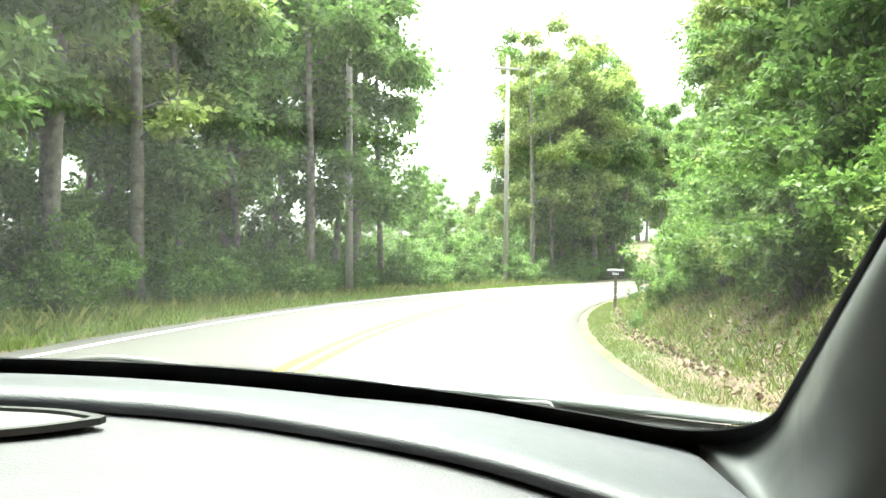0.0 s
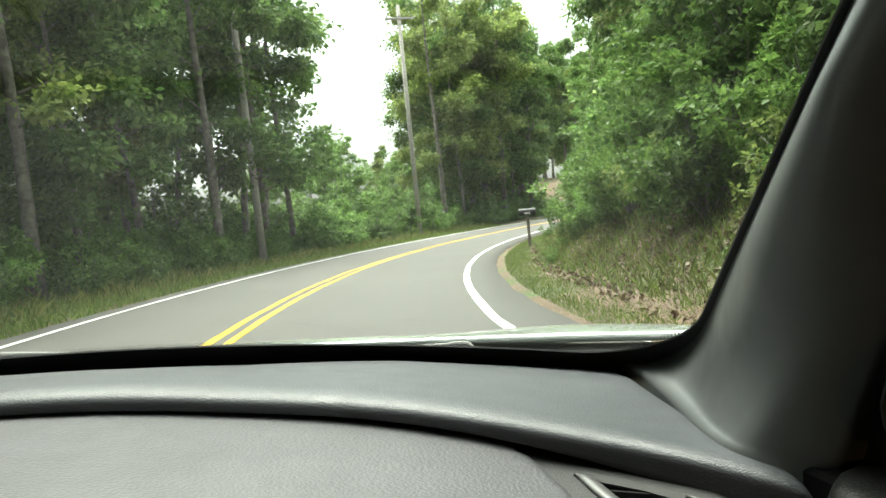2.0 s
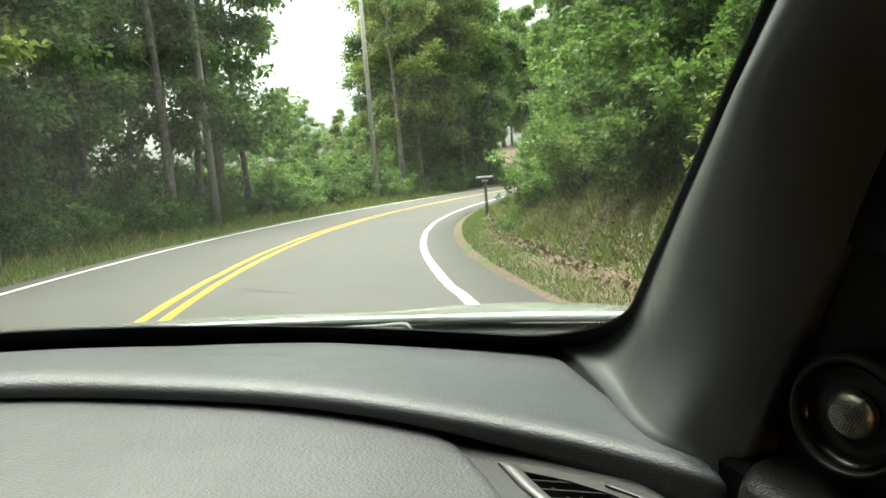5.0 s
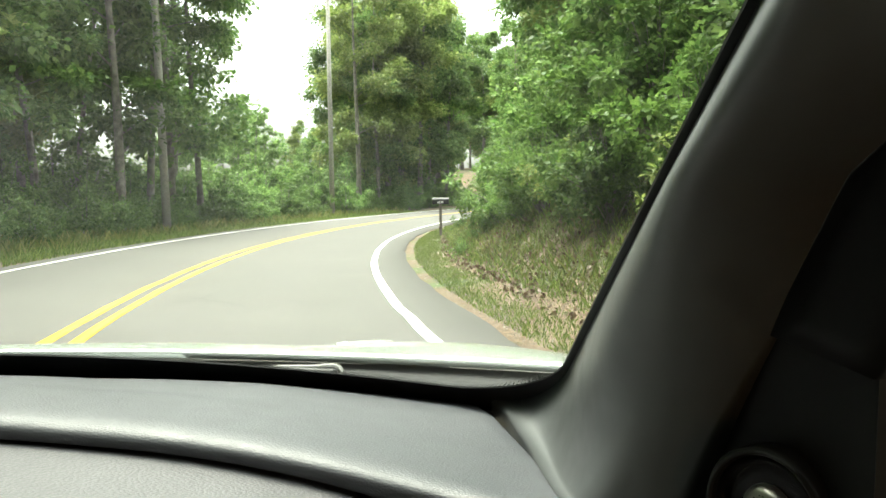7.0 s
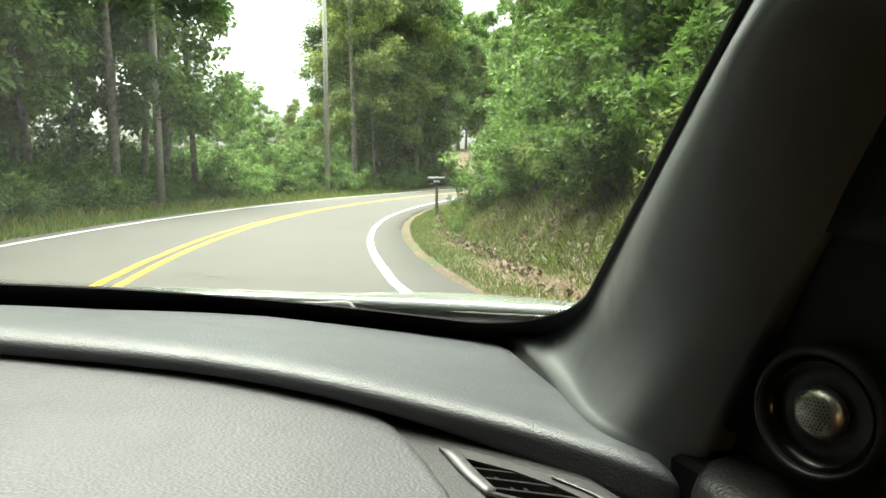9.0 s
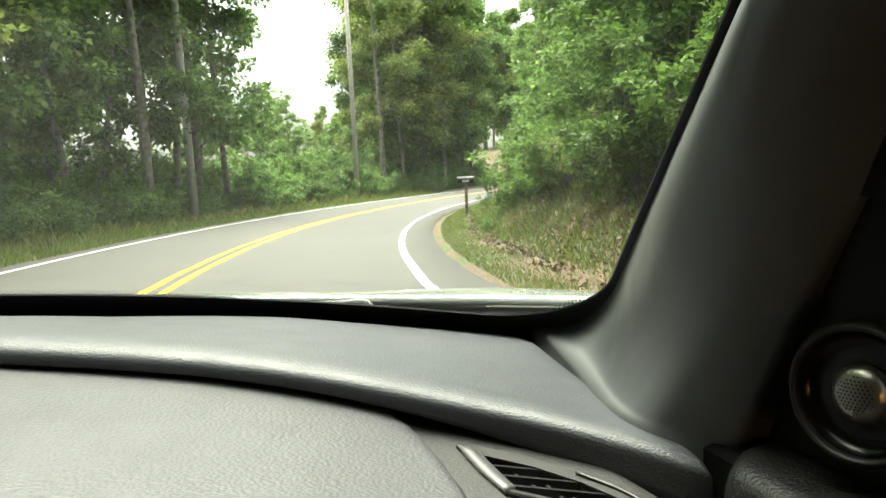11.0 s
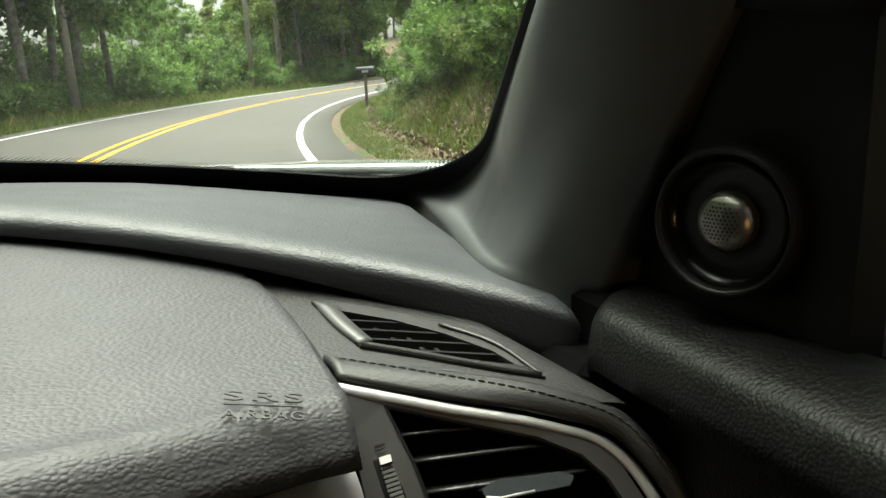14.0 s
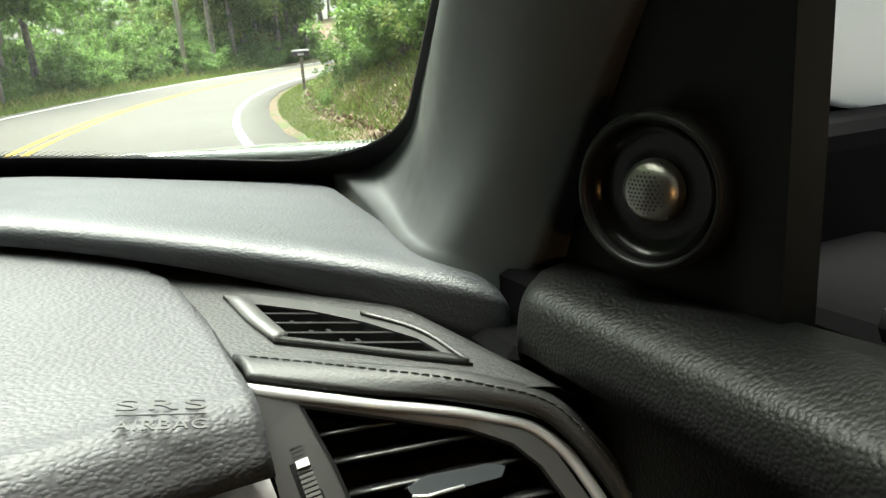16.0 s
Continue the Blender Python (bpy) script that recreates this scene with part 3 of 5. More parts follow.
part("silver_edge", strip("silver_edge", on_plane([(0.598, 0.4785), (0.6195, 0.451), (0.6285, 0.410)], 0.0015), on_plane([(0.596, 0.4765), (0.617, 0.4495), (0.6262, 0.4105)], 0.0015), M_SURROUND, 0.002, 16, 3, 0.0003), vent_frame, "satin grey edge")
part("silver_edge", strip("silver_edge", on_plane([(0.5435, 0.4570), (0.570, 0.4420), (0.605, 0.4210), (0.6275, 0.4085)], 0.0018), on_plane([(0.5520, 0.4610), (0.572, 0.4495), (0.603, 0.4315), (0.6210, 0.4240)], -0.0006), M_FRAME, 0.003, 16, 3, 0.0006), vent_frame, "dark satin edge")
def slat_span(y0):
    """Where a slat line crosses the vent opening."""
    hits = []
    for i in range(len(VENT_IN)):
        (x1, y1), (x2, y2) = VENT_IN[i - 1], VENT_IN[i]
        f1, f2 = y1 - (y0 - 0.26 * (x1 - 0.545)), y2 - (y0 - 0.26 * (x2 - 0.545))
        if (f1 > 0) != (f2 > 0):
            hits.append(x1 + (x2 - x1) * f1 / (f1 - f2))
    return min(hits), max(hits)


for k in range(5):
    y0 = 0.496 - 0.0125 * k
    xa, xb = slat_span(y0)
    top = on_plane([(xa, y0 - 0.26 * (xa - 0.545)), (xb, y0 - 0.26 * (xb - 0.545))], -0.0025)
    low = [p + np.array((0, 0.0010, -0.0068)) for p in top]
    part("slat", prism("slat", [top[0], top[1], low[1], low[0]], np.array((0, 0.0022, 0.0003)), M_SLAT), demister)
for x, y in ((0.560, 0.487), (0.575, 0.472), (0.566, 0.473), (0.586, 0.457), (0.599, 0.450), (0.578, 0.459)):
    a = on_plane([(x, y), (x + 0.0022, y - 0.001), (x + 0.0022, y - 0.006), (x, y - 0.005)], -0.004)
    part("vane", prism("vane", a, -PN * 0.010, M_SLAT), demister)

# stitched lip under it, following the big vent round the corner
lip_a = [(0.5205, 0.4455, 0.9465), (0.578, 0.4195, 0.9365), (0.627, 0.393, 0.9275), (0.656, 0.377, 0.915), (0.672, 0.358, 0.893), (0.682, 0.338, 0.858), (0.686, 0.325, 0.83)]
lip_b = [(0.5215, 0.4205, 0.9435), (0.571, 0.4020, 0.9295), (0.622, 0.3845, 0.9155), (0.647, 0.3725, 0.9060), (0.660, 0.358, 0.888), (0.672, 0.337, 0.852), (0.676, 0.325, 0.825)]
lip = part("stitched_lip", strip("stitched_lip", lip_a, lip_b, M_LIP, 0.006, 60, 9, 0.0035), car, "black stitched lip round the air vent")
sa, sb = smooth_path(lip_a, 200), smooth_path(lip_b, 200)
tang = np.gradient(sa, axis=0)
lip_n = np.cross(tang, sb - sa)
lip_n /= -np.linalg.norm(lip_n, axis=1)[:, None]
for k in range(4, 190, 4):
    for row in (0.36,):
        p = sa[k] * (1 - row) + sb[k] * row + lip_n[k] * 0.0036
        q = sa[k + 3] * (1 - row) + sb[k + 3] * row + lip_n[k + 3] * 0.0036
        part("stitch", tube("stitch", [p, (p + q) / 2 + lip_n[k] * 0.0003, q], [0.0003, 0.0005, 0.0003], M_THREAD, 5), lip)
seam_p = [sa[k] * 0.84 + sb[k] * 0.16 + lip_n[k] * 0.0014 for k in range(0, 200, 5)]
part("seam", tube("seam", seam_p, 0.0006, M_BLACK, 5), lip)

# chrome strip and the big air vent
chrome_a = [(0.5205, 0.4185, 0.9415), (0.571, 0.4015, 0.9270), (0.622, 0.3845, 0.9130), (0.645, 0.3755, 0.9040), (0.656, 0.368, 0.894), (0.6655, 0.353, 0.873), (0.671, 0.338, 0.850), (0.674, 0.326, 0.826)]
chrome_b = [(0.5215, 0.4150, 0.9360), (0.570, 0.3985, 0.9225), (0.620, 0.3825, 0.9090), (0.640, 0.3745, 0.9010), (0.6495, 0.3675, 0.8915), (0.660, 0.351, 0.869), (0.6660, 0.338, 0.848), (0.669, 0.326, 0.825)]
part("chrome_strip", strip("chrome_strip", chrome_a, chrome_b, M_CHROME, 0.004, 70, 5, 0.0011), car, "satin chrome strip")
FN = np.array([-0.121, -0.838, 0.532])
FN = FN / np.linalg.norm(FN)
OPEN = np.array([(0.540, 0.4085, 0.9295), (0.574, 0.397, 0.919), (0.612, 0.3840, 0.9075), (0.631, 0.3745, 0.898), (0.641, 0.3665, 0.887), (0.650, 0.353, 0.867), (0.656, 0.340, 0.845), (0.658, 0.330, 0.828),
                 (0.600, 0.338, 0.820), (0.561, 0.346, 0.830), (0.556, 0.365, 0.862), (0.5475, 0.392, 0.906)])
FACE = np.array([(0.5215, 0.4150, 0.9370), (0.570, 0.3990, 0.9230), (0.619, 0.3830, 0.9095), (0.640, 0.3750, 0.9015), (0.6495, 0.3680, 0.892), (0.659, 0.352, 0.869), (0.6655, 0.338, 0.847), (0.669, 0.324, 0.822),
                 (0.610, 0.325, 0.800), (0.530, 0.352, 0.825), (0.5235, 0.378, 0.877), (0.5225, 0.405, 0.920)])
face = part("vent_surround", frame_ring("vent_surround", FACE, OPEN, FN * 0.004, M_SURROUND), car, "satin grey surround of the air vent")
part("inner_rim", frame_ring("inner_rim", OPEN + FN * 0.0006, OPEN + (OPEN.mean(0) - OPEN) * 0.035, FN * 0.012, M_SLAT), face)
BACK = FACE + (FACE - FACE.mean(0)) * 0.16
part("vent_backing", frame_ring("vent_backing", BACK - FN * 0.008, OPEN + (OPEN - OPEN.mean(0)) * 0.02 - FN * 0.008, FN * 0.004, M_WELL), car)
vent = part("air_vent", prism("air_vent", OPEN - FN * 0.040, -FN * 0.004, M_WELL), car, "large black air vent with horizontal slats")
part("vent_wall", frame_ring("vent_wall", OPEN + (OPEN - OPEN.mean(0)) * 0.03 - FN * 0.002, OPEN - FN * 0.002, FN * 0.04, M_WELL), vent)
SL = np.array([0.985, -0.16, -0.012])
SL = SL / np.linalg.norm(SL)
for (x, y, z), length in (((0.546, 0.400, 0.9170), 0.045), ((0.549, 0.392, 0.9060), 0.074), ((0.552, 0.3835, 0.8930), 0.092), ((0.555, 0.3735, 0.8780), 0.100), ((0.559, 0.364, 0.8630), 0.100), ((0.562, 0.354, 0.848), 0.100)):
    p = np.array((x, y, z)) - FN * 0.004
    q = p + SL * length
    back = np.array((0.005, 0.013, -0.0045))
    slat = strip("slat", [p, (p + q) / 2, q], [p + back, (p + q) / 2 + back, q + back], M_BLADE, 0.0016, 6, 4, 0.0003)
    part("slat", slat, vent, "black vent slat")
tab_o = [(0.5760, 0.3768, 0.8911), (0.5852, 0.3773, 0.8940), (0.6154, 0.3724, 0.8932), (0.6222, 0.3699, 0.8908), (0.6191, 0.3681, 0.8872), (0.5838, 0.3726, 0.8863), (0.5775, 0.3743, 0.8875)]
part("vent_tab", prism("vent_tab", [np.array(p) + FN * 0.004 for p in tab_o], -FN * 0.009, M_GLOSS), vent, "glossy adjusting tab")
part("vent_tab_edge", tube("vent_tab_edge", [np.array(p) + FN * 0.0042 for p in ((0.5772, 0.3745, 0.8878), (0.5838, 0.3727, 0.8866), (0.6010, 0.3706, 0.8872))], 0.0009, M_CHROME, 6), vent)

# thumb wheel beside the vent
wheel_o = [np.array(p) + FN * 0.001 for p in ((0.5290, 0.4040, 0.9165), (0.5385, 0.4010, 0.9150), (0.5405, 0.3960, 0.9050), (0.5440, 0.3745, 0.8760), (0.547, 0.356, 0.848), (0.536, 0.359, 0.850), (0.5340, 0.3770, 0.8790), (0.5300, 0.3960, 0.9060))]
slot = part("wheel_slot", prism("wheel_slot", wheel_o, -FN * 0.003, M_SLAT), car, "black slot with a ribbed thumb wheel")
w0, w1 = np.array((0.5355, 0.3955, 0.9075)), np.array((0.5405, 0.3650, 0.8600))
side = np.cross((w1 - w0) / np.linalg.norm(w1 - w0), FN)
for k in range(26):
    c = w0 + (w1 - w0) * (k + 0.5) / 26 + FN * (0.0015 + 0.0035 * math.sin(math.pi * (k + 0.5) / 26))
    a = (w1 - w0) / 26 * 0.33
    s = side * 0.0032
    part("rib", prism("rib", [c - a - s, c + a - s, c + a + s, c - a + s], -FN * 0.003, M_GREY), slot)
c = w0 + FN * 0.0035
part("wheel_mark", prism("wheel_mark", [c - side * 0.0028 + (w0 - w1) * 0.03, c + side * 0.0028 + (w0 - w1) * 0.03, c + side * 0.0028 + (w1 - w0) * 0.03, c - side * 0.0028 + (w1 - w0) * 0.03], -FN * 0.002, mat("white_mark", (0.75, 0.75, 0.73), 0.4)), slot, "white mark")
for k in range(3):
    c = np.array((0.5345, 0.4005, 0.9135)) + (w1 - w0) * 0.035 * k + FN * 0.0016
    part("symbol_line", prism("symbol_line", [c - side * 0.0028, c + side * 0.0028, c + side * 0.0028 + (w1 - w0) * 0.010, c - side * 0.0028 + (w1 - w0) * 0.010], -FN * 0.001, M_BLACK), slot)

# glossy trim under the airbag panel, and the lower dashboard
part("gloss_trim", strip("gloss_trim", [(0.5195, 0.391, 0.909), (0.43, 0.363, 0.918), (0.25, 0.329, 0.935), (-0.2, 0.322, 0.975)], [(0.521, 0.372, 0.868), (0.43, 0.344, 0.877), (0.25, 0.310, 0.894), (-0.2, 0.303, 0.935)], M_TRIM, 0.004, 30, 6, 0.004), car, "glossy dark metal trim strip")
part("lower_dashboard", sheet("lower_dashboard", lambda u, v: (-0.68 + 1.36 * u, 0.40 - 0.06 * math.sin(math.pi * v) + 0.12 * v, 0.86 - 0.42 * v), np.linspace(0, 1, 12), np.linspace(0, 1, 8), M_LIP, 0.01), car)
part("dashboard_core", sheet("dashboard_core", lambda u, v: (-0.66 + 1.33 * u, 0.64 - 0.20 * v, 0.88 - 0.02 * v), np.linspace(0, 1, 6), np.linspace(0, 1, 4), M_BLACK, 0.01), car)


# windshield with its black edge band
def glass_point(x, h):
    b = np.array((x, 0.915 - 0.28 * x * x, z_back(x) + 0.004))
    t = np.array((0.79 * x, 0.16 - 0.12 * x * x, 1.40))
    return b + (t - b) * h + np.array((0, 0.03, 0.035)) * math.sin(math.pi * h) * (1 - (x / 0.76) ** 2)


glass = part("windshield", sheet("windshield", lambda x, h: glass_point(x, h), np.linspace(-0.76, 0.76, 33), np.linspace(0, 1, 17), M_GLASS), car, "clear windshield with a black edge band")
glass.visible_shadow = False


def frit_mesh():
    """The black band: the glass outline minus a rounded opening."""
    hx, h0, h1, r = 0.736, 0.034, 0.955, 0.105
    hr = r / 0.80
    pts_in, pts_out = [], []
    n = 14

    def corner(cx, ch, a0):
        for k in range(n):
            a = a0 + math.pi / 2 * k / (n - 1)
            pts_in.append((cx + r * math.cos(a), ch + hr * math.sin(a)))
    corner(hx - r, h1 - hr, 0)
    corner(-hx + r, h1 - hr, math.pi / 2)
    corner(-hx + r, h0 + hr, math.pi)
    corner(hx - r, h0 + hr, 1.5 * math.pi)
    dense = []
    for i, p in enumerate(pts_in):
        q = pts_in[(i + 1) % len(pts_in)]
        steps = max(1, int(math.hypot(q[0] - p[0], (q[1] - p[1]) * 0.8) / 0.05))
        dense += [(p[0] + (q[0] - p[0]) * k / steps, p[1] + (q[1] - p[1]) * k / steps) for k in range(steps)]
    out = []
    for x, h in dense:
        dx, dh = x / 0.76, (h - 0.5) / 0.5
        m2 = max(abs(dx), abs(dh))
        out.append((0.765 * dx / m2, 0.5 + 0.56 * dh / m2))
    lift = np.array((0, -0.003, -0.004))
    k = len(dense)
    verts = [glass_point(*p) + lift for p in dense] + [glass_point(*p) + lift for p in out]
    verts += [v + np.array((0, 0.001, 0.0015)) for v in verts]
    faces = []
    for i in range(k):
        j = (i + 1) % k
        faces += [(i, j, k + j, k + i), (2 * k + i, 3 * k + i, 3 * k + j, 2 * k + j), (i, 2 * k + i, 2 * k + j, j)]
    return mesh("edge_band", verts, faces, M_FRIT, False)


part("edge_band", frit_mesh(), glass, "black ceramic edge band")


def frit_dots():
    """Rows of shrinking dots that fade the black band out along the lower edge, the rounded corner and the side."""
    hx, h0, r, long = 0.736, 0.034, 0.105, 0.84
    hr = r / 0.80
    path = [(x, h0, 0.0, 1.0) for x in np.arange(0.02, hx - r, 0.0026)]
    n = int(r * 1.2 / 0.0026)
    path += [(hx - r + r * math.sin(a), h0 + hr - hr * math.cos(a), -math.sin(a), math.cos(a)) for a in np.linspace(0, 1.15, n)]
    v, f = [], []
    for row in range(5):
        size = 0.0013 - 0.00016 * row
        for i, (x, h, nx, nh) in enumerate(path):
            if i % 2 != row % 2:
                continue
            off = 0.0023 * row
            n0 = len(v)
            for j in range(6):
                a = j * math.pi / 3
                v.append(glass_point(x + nx * off + size * math.cos(a), h + (nh * off + size * math.sin(a)) / long) + np.array((0, -0.0022, -0.0030)))
            f.append(tuple(range(n0, n0 + 6)))
    return mesh("edge_dots", v, f, M_FRIT, False)


tagged(part("edge_dots", frit_dots(), glass, "fine black dots along the edge band"), kind="stuff")


# pillar trim on the right, its foot on the dashboard; its edge follows the glass's rounded corner
def edge_right(h):
    c = max(0.0, 1 - max(0.0, h) / 0.15)
    x = 0.742 - 0.057 * (1 - math.sqrt(1 - c * c))
    return np.array(glass_point(x, max(0.0, h))) + np.array((-0.003, -0.006, -0.004 + 0.4 * min(0.0, h)))


PAD_X = np.linspace(0.55, 0.664, 24)
PAD_RINGS = [np.array([pad_point(float(x), k) for k in KS if k <= 2.0])[::-1] for x in PAD_X]


def pad_top(x, y):
    k = max(0.0, min(22.999, (x - 0.55) / (0.664 - 0.55) * 23))
    i, f = int(k), k - int(k)
    lo, hi = (float(np.interp(y, PAD_RINGS[j][:, 1], PAD_RINGS[j][:, 2])) for j in (i, i + 1))
    return lo * (1 - f) + hi * f


SWELL_F = np.linspace(0, 1, 81)
SWELL = np.interp(SWELL_F, [0, 0.12, 0.385, 0.62, 0.74, 0.83, 0.89, 0.94, 1.0], [0, 0.0, 0.012, 0.029, 0.037, 0.040, 0.033, 0.018, 0.0])
SWELL[4:-4] = np.convolve(SWELL, np.ones(9) / 9, "valid")


def pillar_point(h, f):
    """f runs from the glass (0) round the trim's swelling side to the seam with the sail panel (1) and turns in behind it; the foot swells wider over the pad."""
    g = max(0.0, h)
    e = edge_right(g) + np.array((0.003, 0.004, 0.003))
    rise = e[2] - 0.968
    q = np.array((0.690 + 0.16 * rise - 0.5 * max(0.0, rise - 0.16) ** 1.5, 0.455 - 0.62 * rise, e[2]))
    q[1] = min(q[1], e[1] - 0.09)
    w = max(0.0, 1 - g / 0.42) ** 1.6
    c = min(1.0, f)
    out = (1 - w) * 0.054 * math.sin(math.pi * c ** 1.12) + w * float(np.interp(c, SWELL_F, SWELL))
    p = e + (q - e) * c + np.array((-out, -0.35 * (1 - w) * out, 0.0))
    if f > 1.0:
        p += np.array((0.9, 0.25, 0.0)) * (f - 1.0)
    p[2] += w ** 2 * (pad_top(p[0], p[1]) - 0.003 - 0.968 - 0.4 * max(0.0, f - 1)) * min(1.0, c / 0.15)
    return p + np.array((0, 0, 0.12 * min(0.0, h)))


HS = [-0.2, -0.1, -0.05] + [float(h) for h in np.linspace(0, 0.2, 21)] + [float(h) for h in np.linspace(0.22, 1.0, 30)]
PILLAR_F = [float(f) for f in np.linspace(0, 1, 64)] + [1.006, 1.03]
for sx in (1, -1):
    part("pillar_trim", sheet("pillar_trim", lambda h, f: pillar_point(h, f) * np.array((sx, 1, 1)), HS, PILLAR_F if sx > 0 else PILLAR_F[::-1], M_PILLAR), car, "dark grey moulded windshield pillar trim")

for sx in (1, -1):
    part("door_frame_trim", strip("door_frame_trim", [(sx * 0.718, 0.37, 1.11), (sx * 0.713, 0.29, 1.24), (sx * 0.686, 0.20, 1.33), (sx * 0.655, 0.08, 1.39)], [(sx * 0.718, 0.292, 1.10), (sx * 0.715, 0.18, 1.24), (sx * 0.690, 0.08, 1.325), (sx * 0.655, -0.06, 1.39)], M_SAIL, 0.008, 24, 4), car, "black trim of the door's upper frame")

# triangular sail panel with the tweeter
sail = part("sail_panel", prism("sail_panel", [(0.714, 0.455, 0.935), (0.714, 0.296, 0.945), (0.714, 0.294, 1.02), (0.716, 0.293, 1.18), (0.716, 0.38, 1.15), (0.716, 0.47, 1.05)], (0.02, 0, 0), M_SAIL), car, "black sail panel with a round tweeter")
TW = np.array((0.699, 0.3545, 1.0115))
TN = np.array((-0.93, -0.36, 0.06))
TN = TN / np.linalg.norm(TN)
ta = np.cross(TN, (0, 0, 1))
ta /= np.linalg.norm(ta)
tb = np.cross(ta, TN)


def disc(r, lift, n=40):
    return [TW + TN * lift + r * (ta * math.cos(2 * math.pi * k / n) + tb * math.sin(2 * math.pi * k / n)) for k in range(n)]


def dished(name, rings, material):
    v, f = [], []
    n = 40
    for r, lift in rings:
        v += disc(r, lift, n)
    for i in range(len(rings) - 1):
        for k in range(n):
            f.append((i * n + k, i * n + (k + 1) % n, (i + 1) * n + (k + 1) % n, (i + 1) * n + k))
    return mesh(name, v, f, material)


speaker = part("tweeter", dished("tweeter", [(0.037, -0.012), (0.037, 0.004), (0.0352, 0.007), (0.0332, 0.007), (0.0318, 0.004), (0.0308, 0.000), (0.0308, -0.010)], M_SAIL), car, "round black tweeter with a metal mesh dome")
part("tweeter_bowl", dished("tweeter_bowl", [(0.0312, 0.003), (0.029, -0.001), (0.025, -0.003), (0.017, -0.002), (0.0, -0.002)], M_BOWL), speaker)
part("tweeter_rim", dished("tweeter_rim", [(0.0352, 0.0065), (0.0344, 0.0078), (0.0330, 0.0078), (0.0320, 0.0062)], M_RING), speaker)
part("dome", dished("dome", [(0.0150, -0.001), (0.0146, 0.002), (0.0132, 0.0045), (0.0100, 0.0068), (0.0050, 0.0082), (0.0001, 0.0087)], M_GRILLE), speaker, "pale metal mesh dome")
hole_bm = bmesh.new()
for i in range(-9, 10):
    for j in range(-9, 10):
        px, py = (i + (j % 2) * 0.5) * 0.0021, j * 0.0018
        rr = math.hypot(px, py)
        if rr > 0.0138:
            continue
        lift = 0.0090 - 0.0074 * (rr / 0.0150) ** 2.4
        vs = [hole_bm.verts.new(TW + TN * (lift + 0.0003) + ta * (px + 0.00062 * math.cos(k * math.pi / 3)) + tb * (py + 0.00062 * math.sin(k * math.pi / 3))) for k in range(6)]
        hole_bm.faces.new(vs)
tagged(part("perforation", bm_mesh("perforation", hole_bm, M_BLACK), speaker), kind="stuff")


# door with its padded top
DOOR_PROFILE = [(0.722, 0.9540), (0.704, 0.9560), (0.688, 0.9562), (0.676, 0.9552), (0.6695, 0.9532), (0.6655, 0.9500), (0.6632, 0.9450), (0.6615, 0.9375), (0.6605, 0.9290), (0.666, 0.9275), (0.673, 0.923), (0.676, 0.915), (0.682, 0.80), (0.690, 0.62), (0.690, 0.40)]


def door_point(v, k):
    """The padded top's section; v runs from its slanting front end back along the door."""
    x, z = DOOR_PROFILE[k]
    end = 0.416 + 0.85 * min(0.036, max(0.0, x - 0.660))
    e = max(0.0, 1 - v / 0.012)
    y = end + (-0.70 - end) * v
    return (x + 0.004 * e * e, y, z - 0.007 * e * e + (0.05 if k < 3 else 0.015) * min(0.2, max(0, 0.36 - y)))


DOOR_V = [0, 0.003, 0.007, 0.012, 0.02] + [float(v) for v in np.linspace(0.04, 1, 26)]
door = part("front_door", sheet("front_door", door_point, DOOR_V, range(15), M_DOOR, 0.004), car, "black door with a grained padded top")
part("door_seam", tube("door_seam", [(0.6635, y, 0.9250 + 0.015 * min(0.2, max(0, 0.36 - y))) for y in np.linspace(0.41, -0.4, 30)], 0.0010, M_BLACK, 5), door)
part("door_shell", bevel_box("door_shell", (0.745, -0.75, 0.28), (0.885, 0.50, 0.90), M_PAINT, 0.03, 3), door, "pale silver door skin")
part("window_frame", tube("window_frame", [(0.736, 0.27, 1.14), (0.715, 0.15, 1.27), (0.655, -0.06, 1.385)], 0.004, M_BLACK, 8), door)
part("belt_panel", bevel_box("belt_panel", (0.738, -0.74, 0.895), (0.88, 0.495, 0.962), M_BELT, 0.015, 3), door, "black belt panel")
part("belt_strip", tube("belt_strip", [(0.735, 0.262, 0.968), (0.735, -0.1, 0.972), (0.735, -0.70, 0.98)], 0.009, M_BLACK, 8), door)


def wing_mirror(sx):
    m = part("wing_mirror", dished_case(sx), car, "silver wing mirror with a black base")
    part("mirror_base", bevel_box("mirror_base", (min(sx * 0.78, sx * 1.06), 0.37, 0.895), (max(sx * 0.78, sx * 1.06), 0.485, 1.026), M_BELT, 0.015, 3), m, "black mirror base")
    part("mirror_glass", prism("mirror_glass", [(sx * 1.13, 0.405, 1.036), (sx * 1.25, 0.400, 1.036), (sx * 1.25, 0.400, 1.131), (sx * 1.13, 0.405, 1.131)], (0, -0.003, 0), mat("mirror_silver", (0.8, 0.8, 0.8), 0.02, 1.0)), m)


